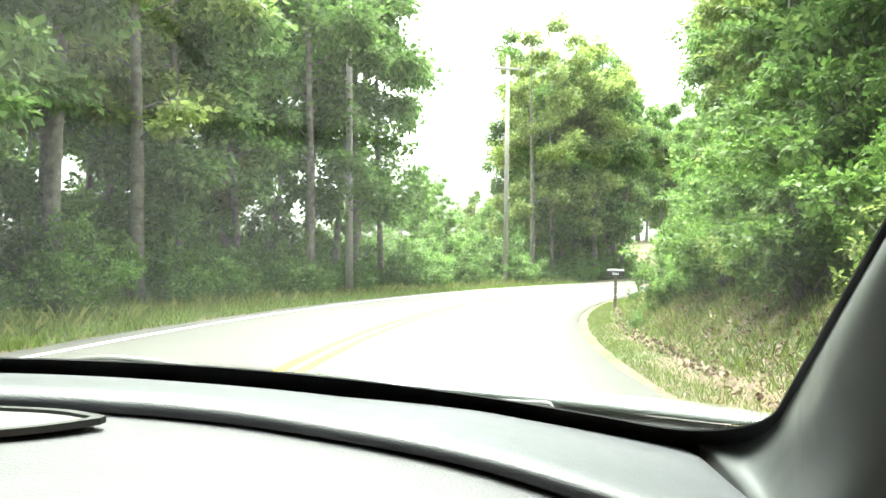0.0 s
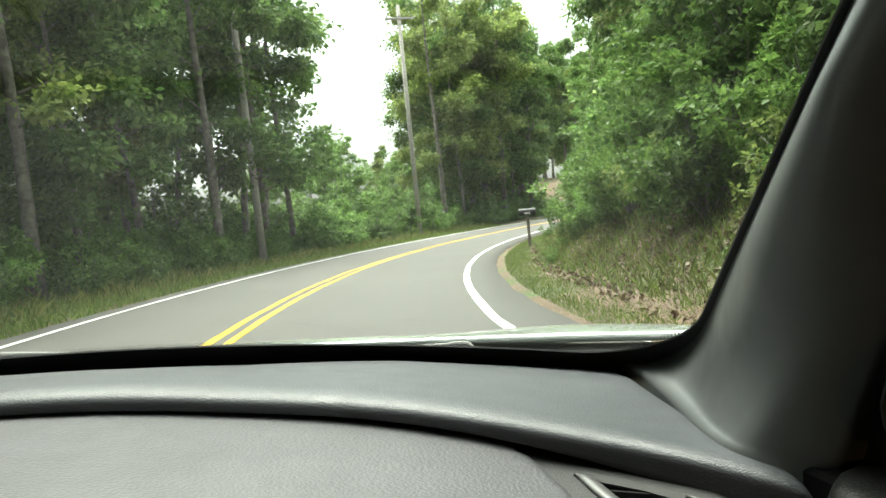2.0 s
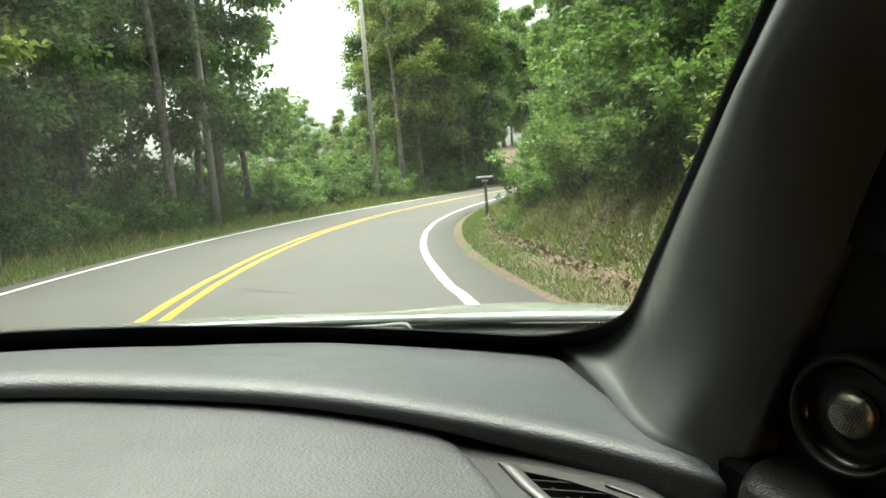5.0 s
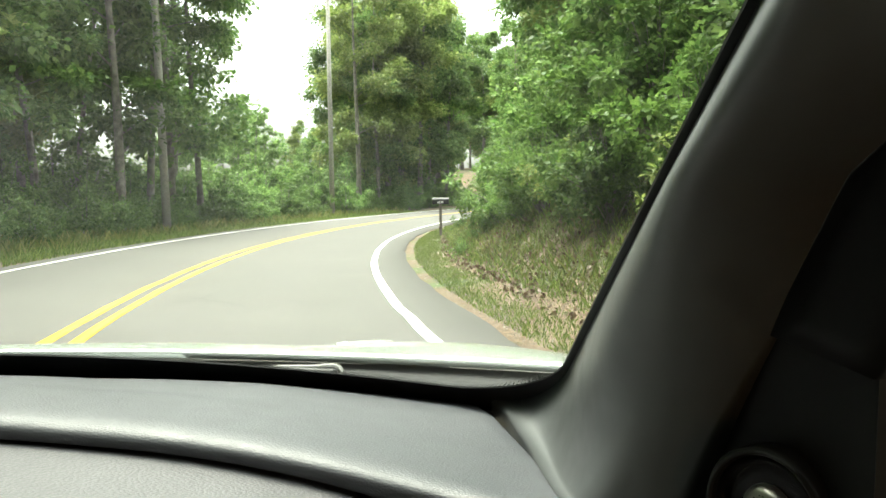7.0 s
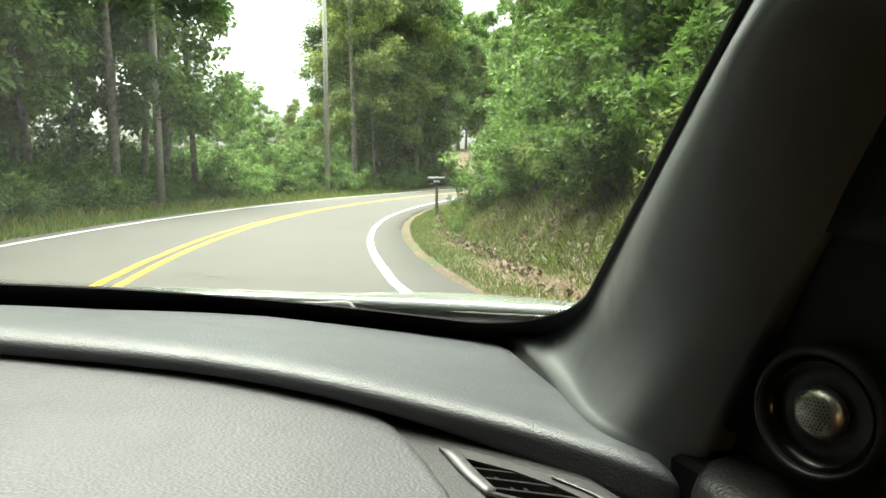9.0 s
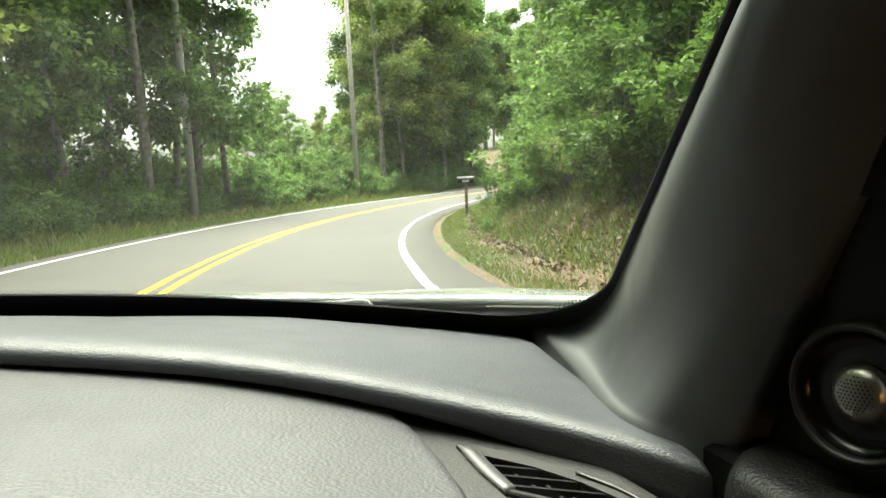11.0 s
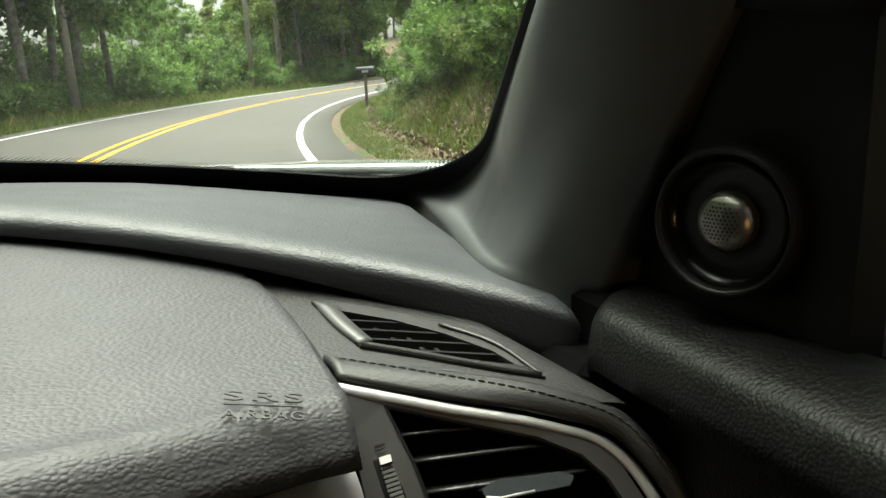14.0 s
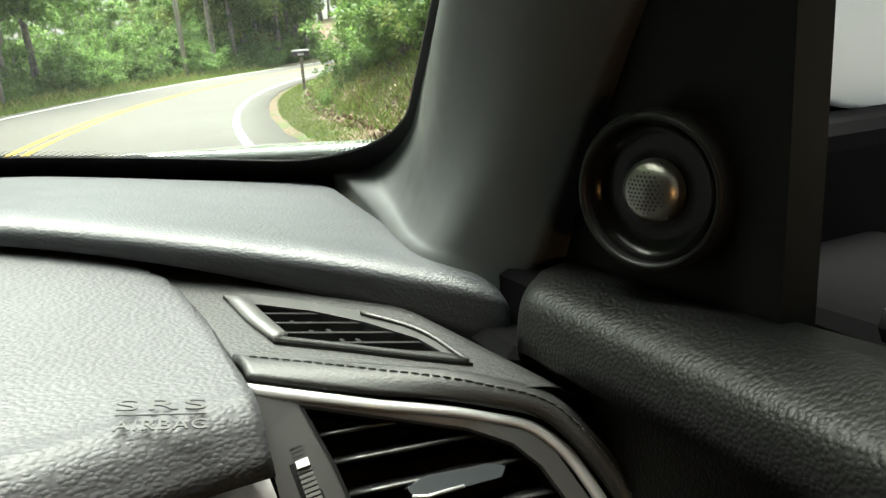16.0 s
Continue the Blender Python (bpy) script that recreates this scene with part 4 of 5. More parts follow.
def dished_case(sx):
    def pt(u, v):
        a = 2 * math.pi * u
        r = math.sin(math.pi * (0.5 + 0.5 * v)) ** 0.55 if v < 1 else 0.0
        ex = 4.0
        cx, cz = abs(math.cos(a)) ** (2 / ex) * math.copysign(1, math.cos(a)), abs(math.sin(a)) ** (2 / ex) * math.copysign(1, math.sin(a))
        return (sx * 1.055 + 0.21 * cx * r, 0.41 + 0.085 * v, 1.086 + 0.066 * cz * r)
    def closed(u, v):
        """The rear rim turns in to a shallow cover round the glass."""
        if v >= 0:
            return pt(u, v)
        p, c = np.array(pt(u, 0.0)), np.array((sx * 1.055, 0.418, 1.086))
        return tuple(p + (c - p) * min(1.0, -v) + np.array((0, -0.006 * math.sin(math.pi * min(1.0, -v)), 0)))
    return sheet("wing_mirror", closed, np.linspace(1 if sx > 0 else 0, 0 if sx > 0 else 1, 29), [-1.0, -0.5, -0.1, -0.04] + [float(v) for v in np.linspace(0, 1, 9)], M_MIRRORCASE)


wing_mirror(1)
wing_mirror(-1)


# bonnet, cowl and wipers in front of the glass
def bonnet_rear(x):
    return 1.112 - 0.29 * x * x, 1.006 - 0.036 * abs(x)


def bonnet_mid(x):
    return float(np.interp(abs(x), [0.0, 0.25, 0.415, 0.49, 0.567, 0.63, 0.70, 0.755, 0.855, 0.935, 0.98], [0.985, 0.979, 0.969, 0.961, 0.954, 0.957, 0.957, 0.953, 0.944, 0.925, 0.905]))


def bonnet_point(x, k):
    """k runs from the rear edge (0) over the crest (1) to the nose (2); the wings swell at both sides."""
    yr, zr = bonnet_rear(x)
    zm = smoothed(bonnet_mid, x, 0.06)
    if k <= 1.0:
        z = zr + (zm - zr) * k + 0.006 * math.sin(math.pi * k)
        return (x, yr + (1.25 - yr) * k, z - (0.002 if k == 0 else 0.0))
    d = (k - 1.0) * 0.95
    z = zm - 0.24 * d - 0.28 * d * d
    return (x * (1 - 0.10 * d * d), 1.25 + d, z)


BK = [0, 0.02, 0.1, 0.25, 0.4, 0.55, 0.7, 0.85, 1.0] + [1 + k / 14 for k in range(1, 15)]
part("bonnet", sheet("bonnet", bonnet_point, np.linspace(-0.95, 0.95, 90), BK, M_PAINT, 0.01), car, "pale silver bonnet with swelling wings")


def cowl_point(x, k):
    yr, zr = bonnet_rear(x)
    y0, z0 = y_back(x) + 0.008, z_back(x) - 0.012
    return (x, y0 + (yr + 0.02 - y0) * k, z0 + (zr - 0.016 - z0) * k - 0.010 * math.sin(math.pi * k))


part("cowl", sheet("cowl", cowl_point, np.linspace(-0.86, 0.86, 40), np.linspace(0, 1, 8), M_BLACK, 0.006), car, "black wiper cowl")


def wiper(points, arm):
    w = part("wiper", tube("wiper", smooth_path(points, 20), 0.005, M_BLACK, 6), car, "black wiper blade resting on the glass")
    part("wiper_arm", tube("wiper_arm", smooth_path(arm, 12), 0.0035, M_GREY, 6), w)


wiper([(-0.02, 0.925, 1.036), (0.12, 0.925, 1.028), (0.30, 0.905, 1.014)], [(-0.10, 0.945, 1.030), (-0.04, 0.935, 1.042), (0.10, 0.93, 1.032)])
wiper([(0.40, 0.885, 1.004), (0.47, 0.876, 1.000), (0.53, 0.868, 0.995)], [(0.46, 0.885, 1.0025), (0.50, 0.880, 1.001), (0.535, 0.872, 0.998), (0.536, 0.864, 0.990)])

# shell that closes the cabin; its unseen rear wall and side blocks keep light out
part("roof", sheet("roof", lambda x, y: (x * (1 - 0.0 * y), y, 1.425 - 0.05 * (x / 0.62) ** 2 - 0.06 * max(0, -0.9 - y) + 0.02 * math.sin(max(0, min(1, (0.15 - y) / 1.6)) * math.pi)), np.linspace(0.66, -0.66, 14), np.linspace(0.19, -1.75, 16), M_PAINT, 0.03), car, "pale silver roof")
part("headliner", sheet("headliner", lambda x, y: (x, y, 1.385 - 0.05 * (x / 0.62) ** 2 - 0.06 * max(0, -0.9 - y)), np.linspace(-0.64, 0.64, 10), np.linspace(0.16, -1.70, 12), M_LINING, 0.01), car, "grey headliner")
part("cabin_floor", bevel_box("cabin_floor", (-0.74, -1.75, 0.25), (0.74, 0.9, 0.31), M_LINING, 0.02, 2), car)
part("rear_wall", bevel_box("rear_wall", (-0.74, -1.78, 0.28), (0.74, -1.70, 1.36), M_LINING, 0.03, 2), car)
part("firewall", bevel_box("firewall", (-0.74, 0.78, 0.28), (0.74, 0.82, 0.90), M_BLACK, 0.01, 1), car)
for sx in (1, -1):
    a, b = sorted((sx * 0.735, sx * 0.885))
    part("rear_door", bevel_box("rear_door", (a, -1.75, 0.28), (b, -0.77, 0.93), M_PAINT, 0.03, 3), car, "pale silver door skin")
    # unseen side walls, carried forward over the window openings to block light
    part("quarter_trim", bevel_box("quarter_trim", (min(sx * 0.66, sx * 0.74), -1.75, 0.93), (max(sx * 0.66, sx * 0.74), 0.02, 1.37), M_LINING, 0.02, 2), car)
    a, b = sorted((sx * 0.70, sx * 0.90))
    part("wing", bevel_box("wing", (a, 0.52, 0.28), (b, 2.2, 0.80), M_PAINT, 0.05, 3), car, "pale silver front wing")
    for y in (1.55, -1.25):
        rim = [(0.33, -0.10), (0.335, 0.0), (0.33, 0.10), (0.30, 0.115), (0.22, 0.112)]
        v, f = [], []
        n = 28
        for r, o in rim:
            v += [(sx * (0.80 + o * sx * 0.0) + o, y + r * math.cos(2 * math.pi * k / n), 0.335 + r * math.sin(2 * math.pi * k / n)) for k in range(n)]
        for i in range(len(rim) - 1):
            f += [(i * n + k, i * n + (k + 1) % n, (i + 1) * n + (k + 1) % n, (i + 1) * n + k) for k in range(n)]
        wheel = part("wheel", mesh("wheel", v, f, M_RUBBER), car, "black tyre on an alloy rim")
        vv = [(sx * 0.80 + sx * 0.105, y + 0.225 * math.cos(2 * math.pi * k / n), 0.335 + 0.225 * math.sin(2 * math.pi * k / n)) for k in range(n)]
        part("rim", prism("rim", vv, (-0.02 * sx, 0, 0), M_RIM), wheel)
part("left_door", sheet("left_door", lambda v, k: tuple(np.array(door_point(v, 14 - k)) * np.array((-1, 1, 1))), DOOR_V, range(15), M_DOOR, 0.004), car, "black door with a grained padded top")
part("left_skin", bevel_box("left_skin", (-0.885, -0.75, 0.28), (-0.735, 0.50, 0.93), M_PAINT, 0.03, 3), car)
left_window = part("side_window", prism("side_window", [(-0.735, 0.25, 0.95), (-0.735, -0.62, 0.95), (-0.655, -0.62, 1.38), (-0.655, -0.05, 1.38), (-0.71, 0.22, 1.12)], (-0.004, 0, 0), M_DIM_GLASS), car, "unseen side window, darkened to dim the cabin")
left_window.visible_shadow = False
# unseen emitter and holder, source unknown, added for warm glints on the tweeter
M_GLINT_LIGHT = bpy.data.materials.new("warm_glint_light")
M_GLINT_LIGHT.use_nodes = True
ln, lk = M_GLINT_LIGHT.node_tree.nodes, M_GLINT_LIGHT.node_tree.links
glow = ln.new("ShaderNodeEmission")
glow.inputs[0].default_value, glow.inputs[1].default_value = (1.0, 0.52, 0.22, 1), 900.0
lk.new(glow.outputs[0], ln["Material Output"].inputs[0])
lamp_ring = [(0.50 + 0.0032 * math.cos(k * math.pi / 8), -0.62, 0.99 + 0.0032 * math.sin(k * math.pi / 8)) for k in range(16)]
part("reading_lamp", prism("reading_lamp", lamp_ring, (0, -0.01, 0), M_GLINT_LIGHT), car, "small warm light, unseen, added for the glints on the tweeter")
part("lamp_holder", bevel_box("lamp_holder", (0.46, -0.70, 0.95), (0.70, -0.632, 1.03), M_LINING, 0.01, 2), car)


# ---------------------------------------------------------------- trees, bushes and grass
def leaf_cloud(name, centres, radii, count, size, material, seed, flat=0.75, droop=0.25):
    """Many small folded leaves scattered through a set of clumps; denser towards each clump's skin."""
    r = np.random.RandomState(seed)
    centres, radii = np.array(centres, float), np.array(radii, float)
    w = radii ** 2
    idx = r.choice(len(centres), count, p=w / w.sum())
    d = r.normal(size=(count, 3))
    d /= np.linalg.norm(d, axis=1)[:, None]
    rad = r.uniform(0.0, 1.0, count) ** 0.5 * r.uniform(0.55, 1.4, count)
    p = centres[idx] + d * (rad * radii[idx])[:, None] * np.array([1, 1, flat])
    out = d + r.normal(scale=0.55, size=(count, 3))
    out[:, 2] -= droop
    out /= np.linalg.norm(out, axis=1)[:, None]
    up = r.normal(scale=0.45, size=(count, 3)) + np.array([0, 0, 1.0])
    side = np.cross(out, up)
    side /= np.linalg.norm(side, axis=1)[:, None] + 1e-9
    nrm = np.cross(side, out)
    s = size * r.uniform(0.6, 1.3, count)[:, None]
    a = p
    b = p + out * s * 0.45 + side * s * 0.34 + nrm * s * 0.08
    c = p + out * s - nrm * s * 0.10
    e = p + out * s * 0.45 - side * s * 0.34 + nrm * s * 0.08
    verts = np.stack([a, b, c, e], 1).reshape(-1, 3)
    base = np.arange(count)[:, None] * 4
    faces = np.concatenate([base + np.array([[0, 1, 2]]), base + np.array([[0, 2, 3]])], 1).reshape(-1, 3)
    me = bpy.data.meshes.new(name)
    me.vertices.add(len(verts))
    me.vertices.foreach_set("co", verts.ravel())
    me.loops.add(faces.size)
    me.loops.foreach_set("vertex_index", faces.ravel().astype(np.int32))
    me.polygons.add(len(faces))
    me.polygons.foreach_set("loop_start", np.arange(0, faces.size, 3, dtype=np.int32))
    me.polygons.foreach_set("loop_total", np.full(len(faces), 3, dtype=np.int32))
    me.materials.append(material)
    me.update(calc_edges=True)
    me.validate()
    return me


def tree(seed, height, first, spread, leaves, leaf, material, trunk_r, label, lean=0.03):
    """A tapered trunk with limbs, and a crown of leaf clumps round the limb ends."""
    r = random.Random(seed)
    root = new("tree")
    tagged(root, label, "tree", "woodland trees")
    bend = [r.uniform(-lean, lean) for _ in range(4)]
    path = []
    for k in range(13):
        h = height * k / 12
        path.append((bend[0] * h + 0.25 * bend[1] * height * math.sin(k * 0.55), bend[2] * h + 0.25 * bend[3] * height * math.sin(k * 0.5 + 1), h - 0.15 if k == 0 else h))
    rad = [trunk_r * (1.35 if k == 0 else 1.0) * (1 - 0.88 * k / 12) for k in range(13)]
    v, f = tube_data(path, rad, 9)
    centres, radii = [], []
    z = first
    while z < height * 0.97:
        k = z / height * 12
        i = min(int(k), 11)
        p = np.array(path[i]) + (np.array(path[i + 1]) - np.array(path[i])) * (k - i)
        reach = spread * (0.35 + 0.65 * math.sin(math.pi * min(1, 0.22 + 0.78 * (z - first) / (height - first)))) * r.uniform(0.65, 1.15)
        a = r.uniform(0, 2 * math.pi)
        tip = p + np.array((math.cos(a) * reach, math.sin(a) * reach, reach * r.uniform(0.05, 0.5)))
        mid = p * 0.5 + tip * 0.5 + np.array((0, 0, 0.12 * reach))
        br = max(0.012, trunk_r * 0.32 * (1 - z / height))
        vv, ff = tube_data([p, mid, tip], [br, br * 0.6, br * 0.2], 5)
        o = len(v)
        v += vv
        f += [tuple(o + q for q in g) for g in ff]
        centres += [tip, mid + np.array((r.uniform(-0.4, 0.4), r.uniform(-0.4, 0.4), r.uniform(-0.1, 0.4)))]
        radii += [r.uniform(0.55, 1.2) * (0.42 + reach * 0.24), r.uniform(0.45, 1.0) * (0.36 + reach * 0.20)]
        spray = tip * 0.75 + mid * 0.25 + np.array((r.uniform(-0.6, 0.6), r.uniform(-0.6, 0.6), r.uniform(-0.45, 0.15)))
        twig = tip + np.array((r.uniform(-0.9, 0.9), r.uniform(-0.9, 0.9), r.uniform(-0.5, 0.6)))
        centres += [spray, twig]
        radii += [r.uniform(0.25, 0.65), r.uniform(0.2, 0.55)]
        z += r.uniform(0.34, 0.78) * (height / 14)
    part("trunk", mesh("trunk", v, f, M_BARK), root)
    part("crown", leaf_cloud("crown", centres, radii, leaves, leaf, material, seed, 0.66, 0.35), root)
    return root


def shrub(seed, height, spread, leaves, leaf, material, label, category="bush", group="roadside bushes", name="bush"):
    r = random.Random(seed)
    root = new(name)
    tagged(root, label, category, group)
    v, f, centres, radii = [], [], [], []
    for k in range(26):
        a, b = r.uniform(0, 2 * math.pi), r.uniform(0.1, 1.3)
        tip = np.array((math.cos(a) * spread * b * 0.9, math.sin(a) * spread * b * 0.9, height * r.uniform(0.22, 1.15) * (1.15 - 0.45 * b)))
        vv, ff = tube_data([(0, 0, -0.1), tip * np.array((0.4, 0.4, 0.6)), tip], [0.018, 0.011, 0.004], 5)
        o = len(v)
        v += vv
        f += [tuple(o + q for q in g) for g in ff]
        centres += [tip, tip * np.array((0.7, 0.7, 0.55))]
        radii += [r.uniform(0.06, 0.24) * spread, r.uniform(0.10, 0.28) * spread]
    part("stems", mesh("stems", v, f, M_BARK), root)
    part("leaves", leaf_cloud("leaves", centres, radii, leaves, leaf, material, seed + 50, 0.85, 0.1), root)
    return root


LAB = "tall broadleaf tree with a full green crown"
KINDS = [
    tree(11, 15.5, 2.2, 3.0, 14000, 0.24, M_LEAF, 0.19, LAB),
    tree(12, 17.5, 3.4, 3.3, 15000, 0.25, M_LEAF, 0.24, LAB),
    tree(13, 14.0, 1.8, 2.7, 12500, 0.23, M_LEAF2, 0.15, "broadleaf tree with a yellowish green crown"),
    tree(14, 16.5, 2.6, 2.5, 12500, 0.23, M_LEAF, 0.17, LAB),
    tree(15, 12.0, 0.9, 2.5, 12500, 0.21, M_LEAF, 0.11, "slender broadleaf tree leafy down to the ground"),
]
POLE_TREES = [
    tree(21, 17.0, 4.4, 2.6, 10000, 0.23, M_LEAF2, 0.20, "straight bare-trunked tree with a high crown", 0.045),
    tree(22, 16.0, 3.4, 2.1, 9000, 0.22, M_LEAF, 0.14, "straight bare-trunked tree with a high crown", 0.05),
    tree(23, 18.0, 5.5, 2.8, 10500, 0.24, M_LEAF, 0.24, "straight bare-trunked tree with a high crown", 0.03),
]
BUSHES = [
    shrub(31, 1.9, 1.3, 5200, 0.115, M_BUSH, "leafy green bush at the wood's edge"),
    shrub(32, 1.2, 1.0, 3800, 0.10, M_BUSH, "low leafy bush at the wood's edge"),
    shrub(33, 2.7, 1.5, 6000, 0.125, M_LEAF, "tall leafy bush at the wood's edge"),
    shrub(34, 1.5, 1.1, 4200, 0.095, M_LEAF2, "yellowish green bush on the bank"),
]
used = set()


def plant(kind, x, y, scale, turn):
    """The first planting of a kind moves the original; later ones are copies."""
    m = Matrix.Translation((x, y, hill(x, y) - 0.05)) @ Matrix.Rotation(turn, 4, "Z") @ Matrix.Scale(scale, 4)
    if kind not in used:
        used.add(kind)
        kind.matrix_world = m
        return kind
    ob = copy_thing(kind, Matrix.Identity(4))
    ob.matrix_basis = m
    return ob


rng = random.Random(8)
GAP = (radians(-0.5), radians(9.5))


def bearing(x, y):
    return math.atan2(x - 0.38, y)


# outer side of the bend: a wall of woodland behind the verge
for row, (d0, step, kinds) in enumerate(((7.6, 2.5, (4, 2, 3, 0)), (10.4, 3.2, (0, 1, 3, 2)), (14.0, 3.4, (0, 1, 3)), (19.0, 4.6, (1, 0, 3)), (25.0, 6.0, (1, 0)))):
    s = -34.0 + row
    while s < 96:
        d = d0 + rng.uniform(-0.9, 0.9)
        x, y = on_road(s, d)
        b = bearing(x, y)
        near = nearest(x, y)[1]
        if near > 6.6 and not (y > 0 and GAP[0] < b < GAP[1]) and not (0 < y and -0.14 < b < 0.0 and row > 1) and not (s < -8 and row > 1):
            k = rng.choice(kinds)
            kind = KINDS[k]
            if row < 3 and rng.random() < (0.55, 0.5, 0.4)[row]:
                kind = rng.choice(POLE_TREES)
            plant(kind, x, y, rng.uniform(0.82, 1.15), rng.uniform(0, 6.28))
        s += step * rng.uniform(0.8, 1.25)

# trees that close the gap far off
for k in range(26):
    b = rng.uniform(GAP[0] - 0.05, GAP[1] + 0.06)
    r0 = rng.uniform(78, 110)
    x, y = 0.38 + r0 * math.sin(b), r0 * math.cos(b)
    if abs(nearest(x, y)[1]) > 7:
        plant(KINDS[rng.choice((0, 2, 4, 3))], x, y, rng.uniform(0.5, 0.72) * (0.9 + abs(b - 0.11) * 2.4), rng.uniform(0, 6.28))

for k in range(60):
    b = rng.uniform(radians(11.0), radians(24))
    r0 = rng.uniform(50, 140)
    x, y = 0.38 + r0 * math.sin(b), r0 * math.cos(b)
    if abs(nearest(x, y)[1]) > 7:
        plant(rng.choice(KINDS), x, y, rng.uniform(0.9, 1.15) * (1 + 0.004 * max(0.0, r0 - 70)), rng.uniform(0, 6.28))

# inner side: trees standing on the bank
# the rows' unseen start, beside and behind the car, cuts side light
for row, (d0, step) in enumerate(((-8.8, 2.4), (-11.6, 2.8), (-15.0, 3.4))):
    s = -36.0 + row
    while s < 74:
        d = d0 + rng.uniform(-0.9, 0.9)
        x, y = on_road(s, d)
        if nearest(x, y)[1] < -7.6 and not (s < -10 and row == 2):
            plant(KINDS[rng.choice((0, 2, 3, 4, 4))], x, y, rng.uniform(0.66, 0.98), rng.uniform(0, 6.28))
        s += step * rng.uniform(0.8, 1.3)

# bushes along both edges of the wood
for d0, step, kinds, scale, s0, s1 in ((6.8, 1.7, (0, 1, 2), 0.85, -7, 74), (8.6, 2.4, (2, 0, 2), 1.1, -7, 74), (11.5, 2.6, (2, 2), 1.6, -5, 68), (-5.4, 1.5, (1, 3, 1), 0.42, -3, 48), (-6.5, 1.0, (0, 1, 3, 0), 0.72, -3, 90), (-5.6, 1.3, (0, 1, 0), 0.8, 46, 90), (-7.7, 1.2, (0, 2, 0, 2), 0.95, -5, 84), (-9.0, 1.5, (2, 0), 1.2, -5, 84)):
    s = s0
    while s < s1:
        d = d0 + rng.uniform(-0.6, 0.6)
        x, y = on_road(s, d)
        if y > -3 and not (d0 < 0 and rng.random() < (0.55 if d0 > -5.8 else 0.10)):
            plant(BUSHES[rng.choice(kinds)], x, y, scale * rng.uniform(0.7, 1.2), rng.uniform(0, 6.28))
        s += step * rng.uniform(0.7, 1.3)


def blades(name, count, place, height, width, material, seed):
    r = np.random.RandomState(seed)
    v, f = [], []
    n = 0
    for k in range(count):
        x, y = place(r)
        z = hill(x, y)
        a, h = r.uniform(0, 6.28), height * r.uniform(0.4, 1.4)
        lx, ly = r.normal(0, 0.35) * h, r.normal(0, 0.35) * h
        dx, dy = math.cos(a) * width, math.sin(a) * width
        v += [(x - dx, y - dy, z), (x + dx, y + dy, z), (x + lx * 0.4 + dx * 0.8, y + ly * 0.4 + dy * 0.8, z + h * 0.62), (x + lx, y + ly, z + h)]
        f += [(n, n + 1, n + 2), (n, n + 2, n + 3)]
        n += 4
    return new(name, mesh(name, v, f, material, False))


def verge(lo, hi, s0, s1):
    def place(r):
        return on_road(r.uniform(s0, s1), r.uniform(lo, hi))
    return place


grass = blades("grass", 32000, verge(3.85, 7.2, 1, 52), 0.15, 0.011, M_GRASS, 3)
tagged(grass, "green grass along the outer verge", "grass", kind="stuff")
grass = blades("grass", 34000, verge(-5.1, -3.95, 1, 38), 0.055, 0.005, M_GRASS, 4)
tagged(grass, "short green grass along the inner verge", "grass", kind="stuff")


weeds = blades("weeds", 17000, verge(-8.6, -4.9, 0, 36), 0.17, 0.005, M_WEED, 6)
tagged(weeds, "yellowish green weeds and long grass on the bank", "weeds", kind="stuff")

grass = blades("grass", 26000, verge(-8.0, -4.8, 0, 38), 0.13, 0.008, M_GRASS, 14)
tagged(grass, "long green grass among the leaf litter on the bank", "grass", kind="stuff")

weeds = blades("weeds", 5000, verge(4.4, 7.4, 1, 52), 0.34, 0.013, M_WEED, 7)
tagged(weeds, "tall yellowish weeds along the outer verge", "weeds", kind="stuff")


def litter():
    r = np.random.RandomState(9)
    pts, nr = [], []
    for k in range(20000):
        x, y = on_road(r.uniform(0, 34), -(4.6 + 2.6 * abs(r.normal(0.35, 0.4))))
        pts.append((x, y, hill(x, y) + 0.015))
    return pts


LP = litter()
fallen = new("fallen_leaves", leaf_cloud("fallen_leaves", LP, np.full(len(LP), 0.02), 20000, 0.075, M_LITTER, 77, 0.4, 0.0))
tagged(fallen, "brown fallen leaves on the bank", "leaf litter", kind="stuff")


def gravel():
    """Pale loose stones between the asphalt and the inner grass."""
    r = np.random.RandomState(12)
    v, f = [], []
    for k in range(3800):
        x, y = on_road(r.uniform(2, 42), -r.choice((3.98, 4.1)) + r.normal(0, 0.11))
        z = hill(x, y) + 0.004
        q = r.uniform(0.005, 0.016)
        n = len(v)
        a = r.uniform(0, 6.28)
        v += [(x + q * math.cos(a + j * 1.571) * r.uniform(0.7, 1.3), y + q * math.sin(a + j * 1.571) * r.uniform(0.7, 1.3), z + q * r.uniform(-0.1, 0.3)) for j in range(4)] + [(x, y, z + q * r.uniform(0.5, 0.9))]
        f += [(n + j, n + (j + 1) % 4, n + 4) for j in range(4)]
    return mesh("gravel", v, f, M_GRAVEL, False)


tagged(new("gravel", gravel()), "pale loose gravel along the edge of the asphalt", "gravel", kind="stuff")


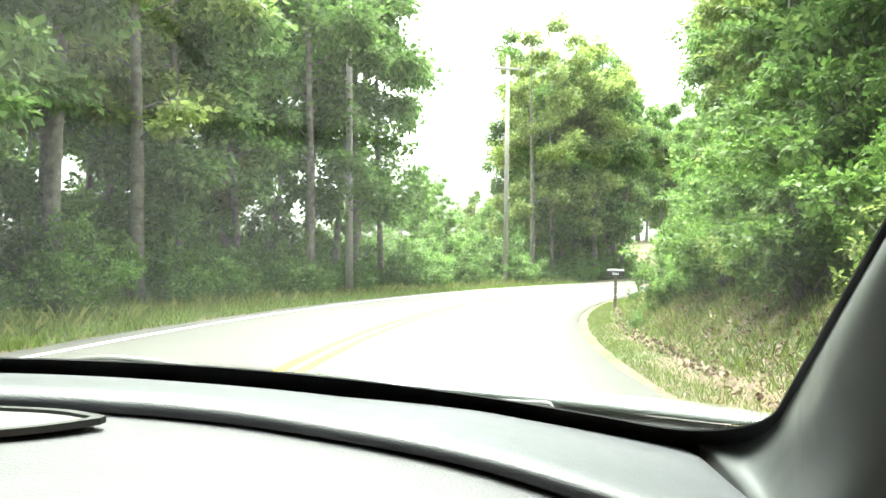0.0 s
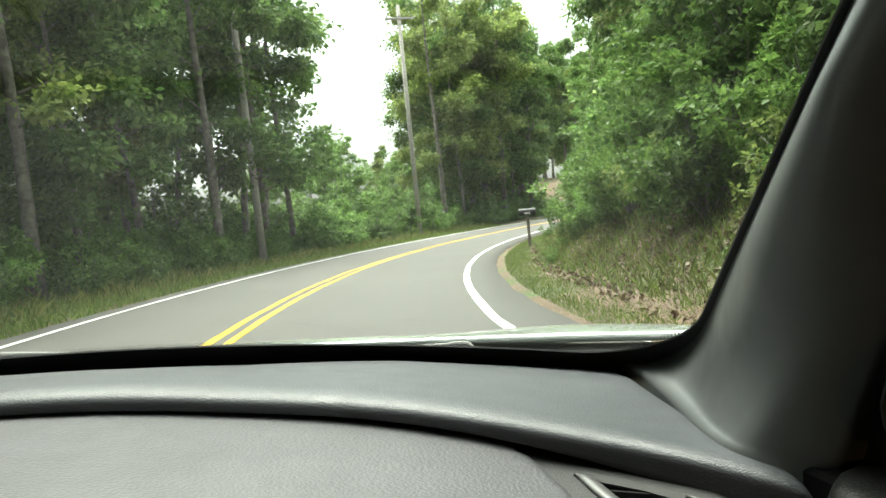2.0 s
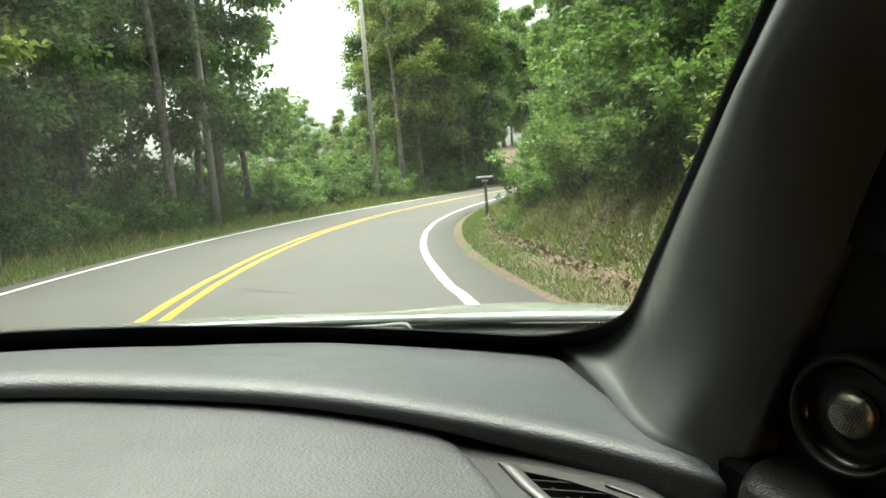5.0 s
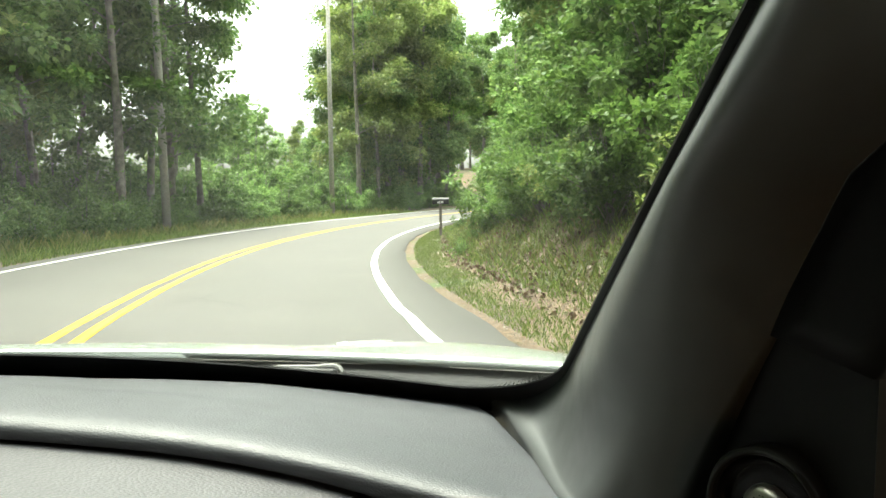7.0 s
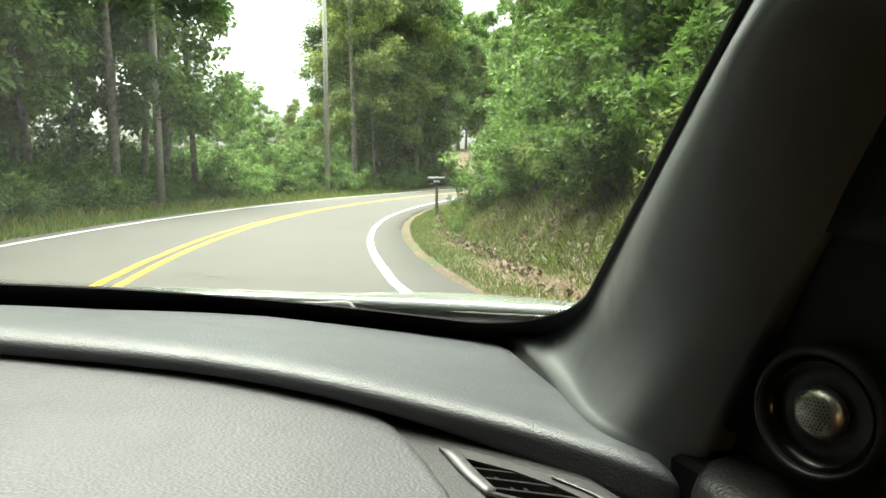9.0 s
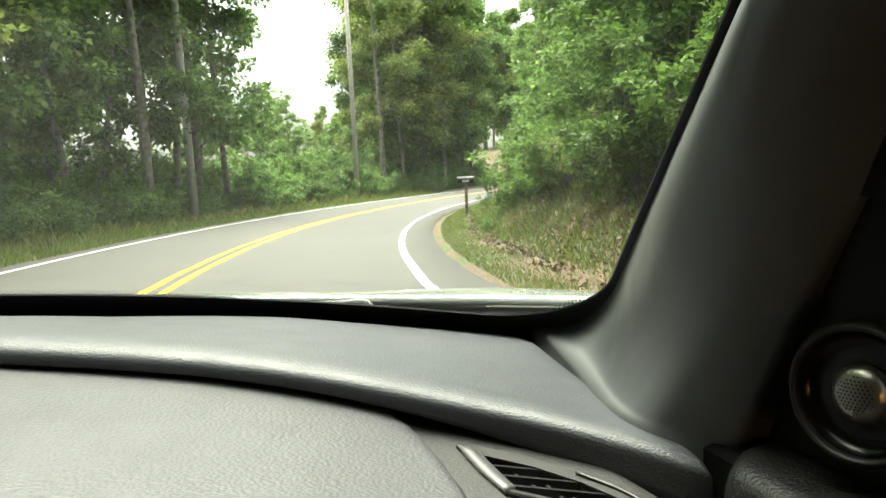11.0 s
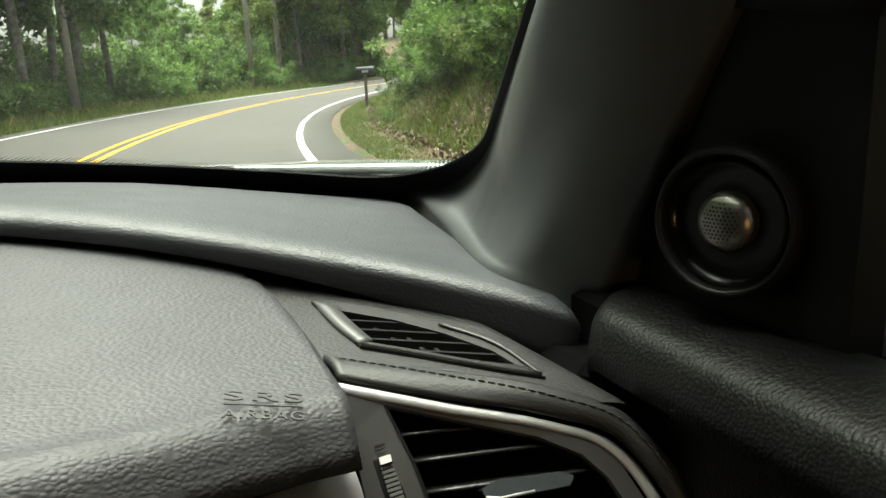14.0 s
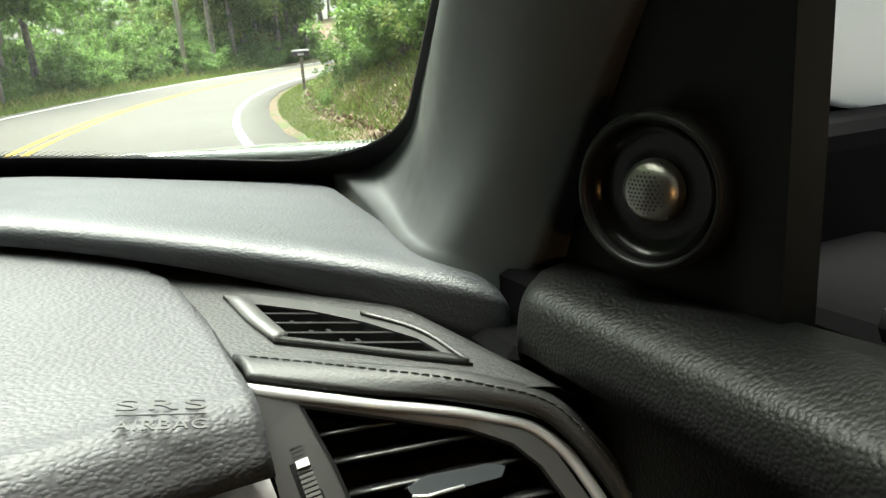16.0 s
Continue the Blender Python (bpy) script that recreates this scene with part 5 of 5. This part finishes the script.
# ---------------------------------------------------------------- utility poles, mailbox
def utility_pole(x, y, lean, tall=9.5):
    root = tagged(new("utility_pole"), "weathered grey wooden utility pole on the verge", "utility pole", "utility poles")
    z = hill(x, y)
    part("shaft", tube("shaft", [(0, 0, -0.3), (lean * 0.5, 0, tall * 0.5), (lean, 0, tall)], [0.155, 0.135, 0.11], M_POLE, 12), root)
    arm = part("crossarm", bevel_box("crossarm", (-0.9, -0.06, -0.06), (0.9, 0.06, 0.06), M_POLE, 0.01, 1), root)
    arm.location = (lean * 0.94, -0.15, tall * 0.94)
    for k in (-0.75, 0.0, 0.75):
        part("insulator", tube("insulator", [(lean * 0.94 + k, -0.15, tall * 0.94 + 0.06), (lean * 0.94 + k, -0.15, tall * 0.94 + 0.2)], [0.04, 0.03], M_GREY, 8), root)
    root.location = (x, y, z)
    return root


POLE_A, POLE_B = on_road(29.0, 6.2), on_road(46.0, 6.6)
utility_pole(*POLE_A, -0.35, 13.5)
utility_pole(*POLE_B, -0.1, 14.0)


def cable(points, sag):
    pts = []
    for a, b in zip(points, points[1:]):
        for k in range(13):
            u = k / 12
            p = np.array(a) * (1 - u) + np.array(b) * u
            pts.append(p - np.array((0, 0, sag * 4 * u * (1 - u))))
    ob = new("overhead_cable", tube("overhead_cable", pts, 0.012, M_BLACK, 5))
    tagged(ob, "thin black overhead cable between the utility poles", "cable")


for height, sag in ((0.94, 0.5), (0.86, 0.6)):
    cable([(-14.0, -6.0, 9.0 * height), (POLE_A[0], POLE_A[1], hill(*POLE_A) + 13.2 * height), (POLE_B[0], POLE_B[1], hill(*POLE_B) + 13.7 * height), (22.0, 72.0, 13.0 * height)], sag)

box_root = tagged(new("mailbox"), "black post-mounted mailbox on the grass verge", "mailbox")
mx, my = on_road(25.0, -4.5)
box_root.location = (mx, my, hill(mx, my))
box_root.rotation_euler = (0, 0, radians(-18))


def mailbox_body():
    o = [(-0.10, -0.26, 0.0), (0.10, -0.26, 0.0)] + [(0.10 * math.cos(a), -0.26, 0.11 + 0.10 * math.sin(a)) for a in np.linspace(0, math.pi, 11)]
    return prism("box", o, (0, 0.52, 0), M_BLACK)


mb = part("box", mailbox_body(), box_root, "black metal box")
mb.location = (0, 0, 1.02)
mb.rotation_euler = (0, 0, radians(90))
part("post", bevel_box("post", (-0.045, -0.045, -0.3), (0.045, 0.045, 1.02), M_BARK, 0.008, 1), box_root)
for k in range(4):
    part("pale_bar", bevel_box("pale_bar", (-0.09 + k * 0.05, -0.108, 1.05), (-0.06 + k * 0.05, -0.103, 1.12), M_WHITE, 0.001, 1), box_root)
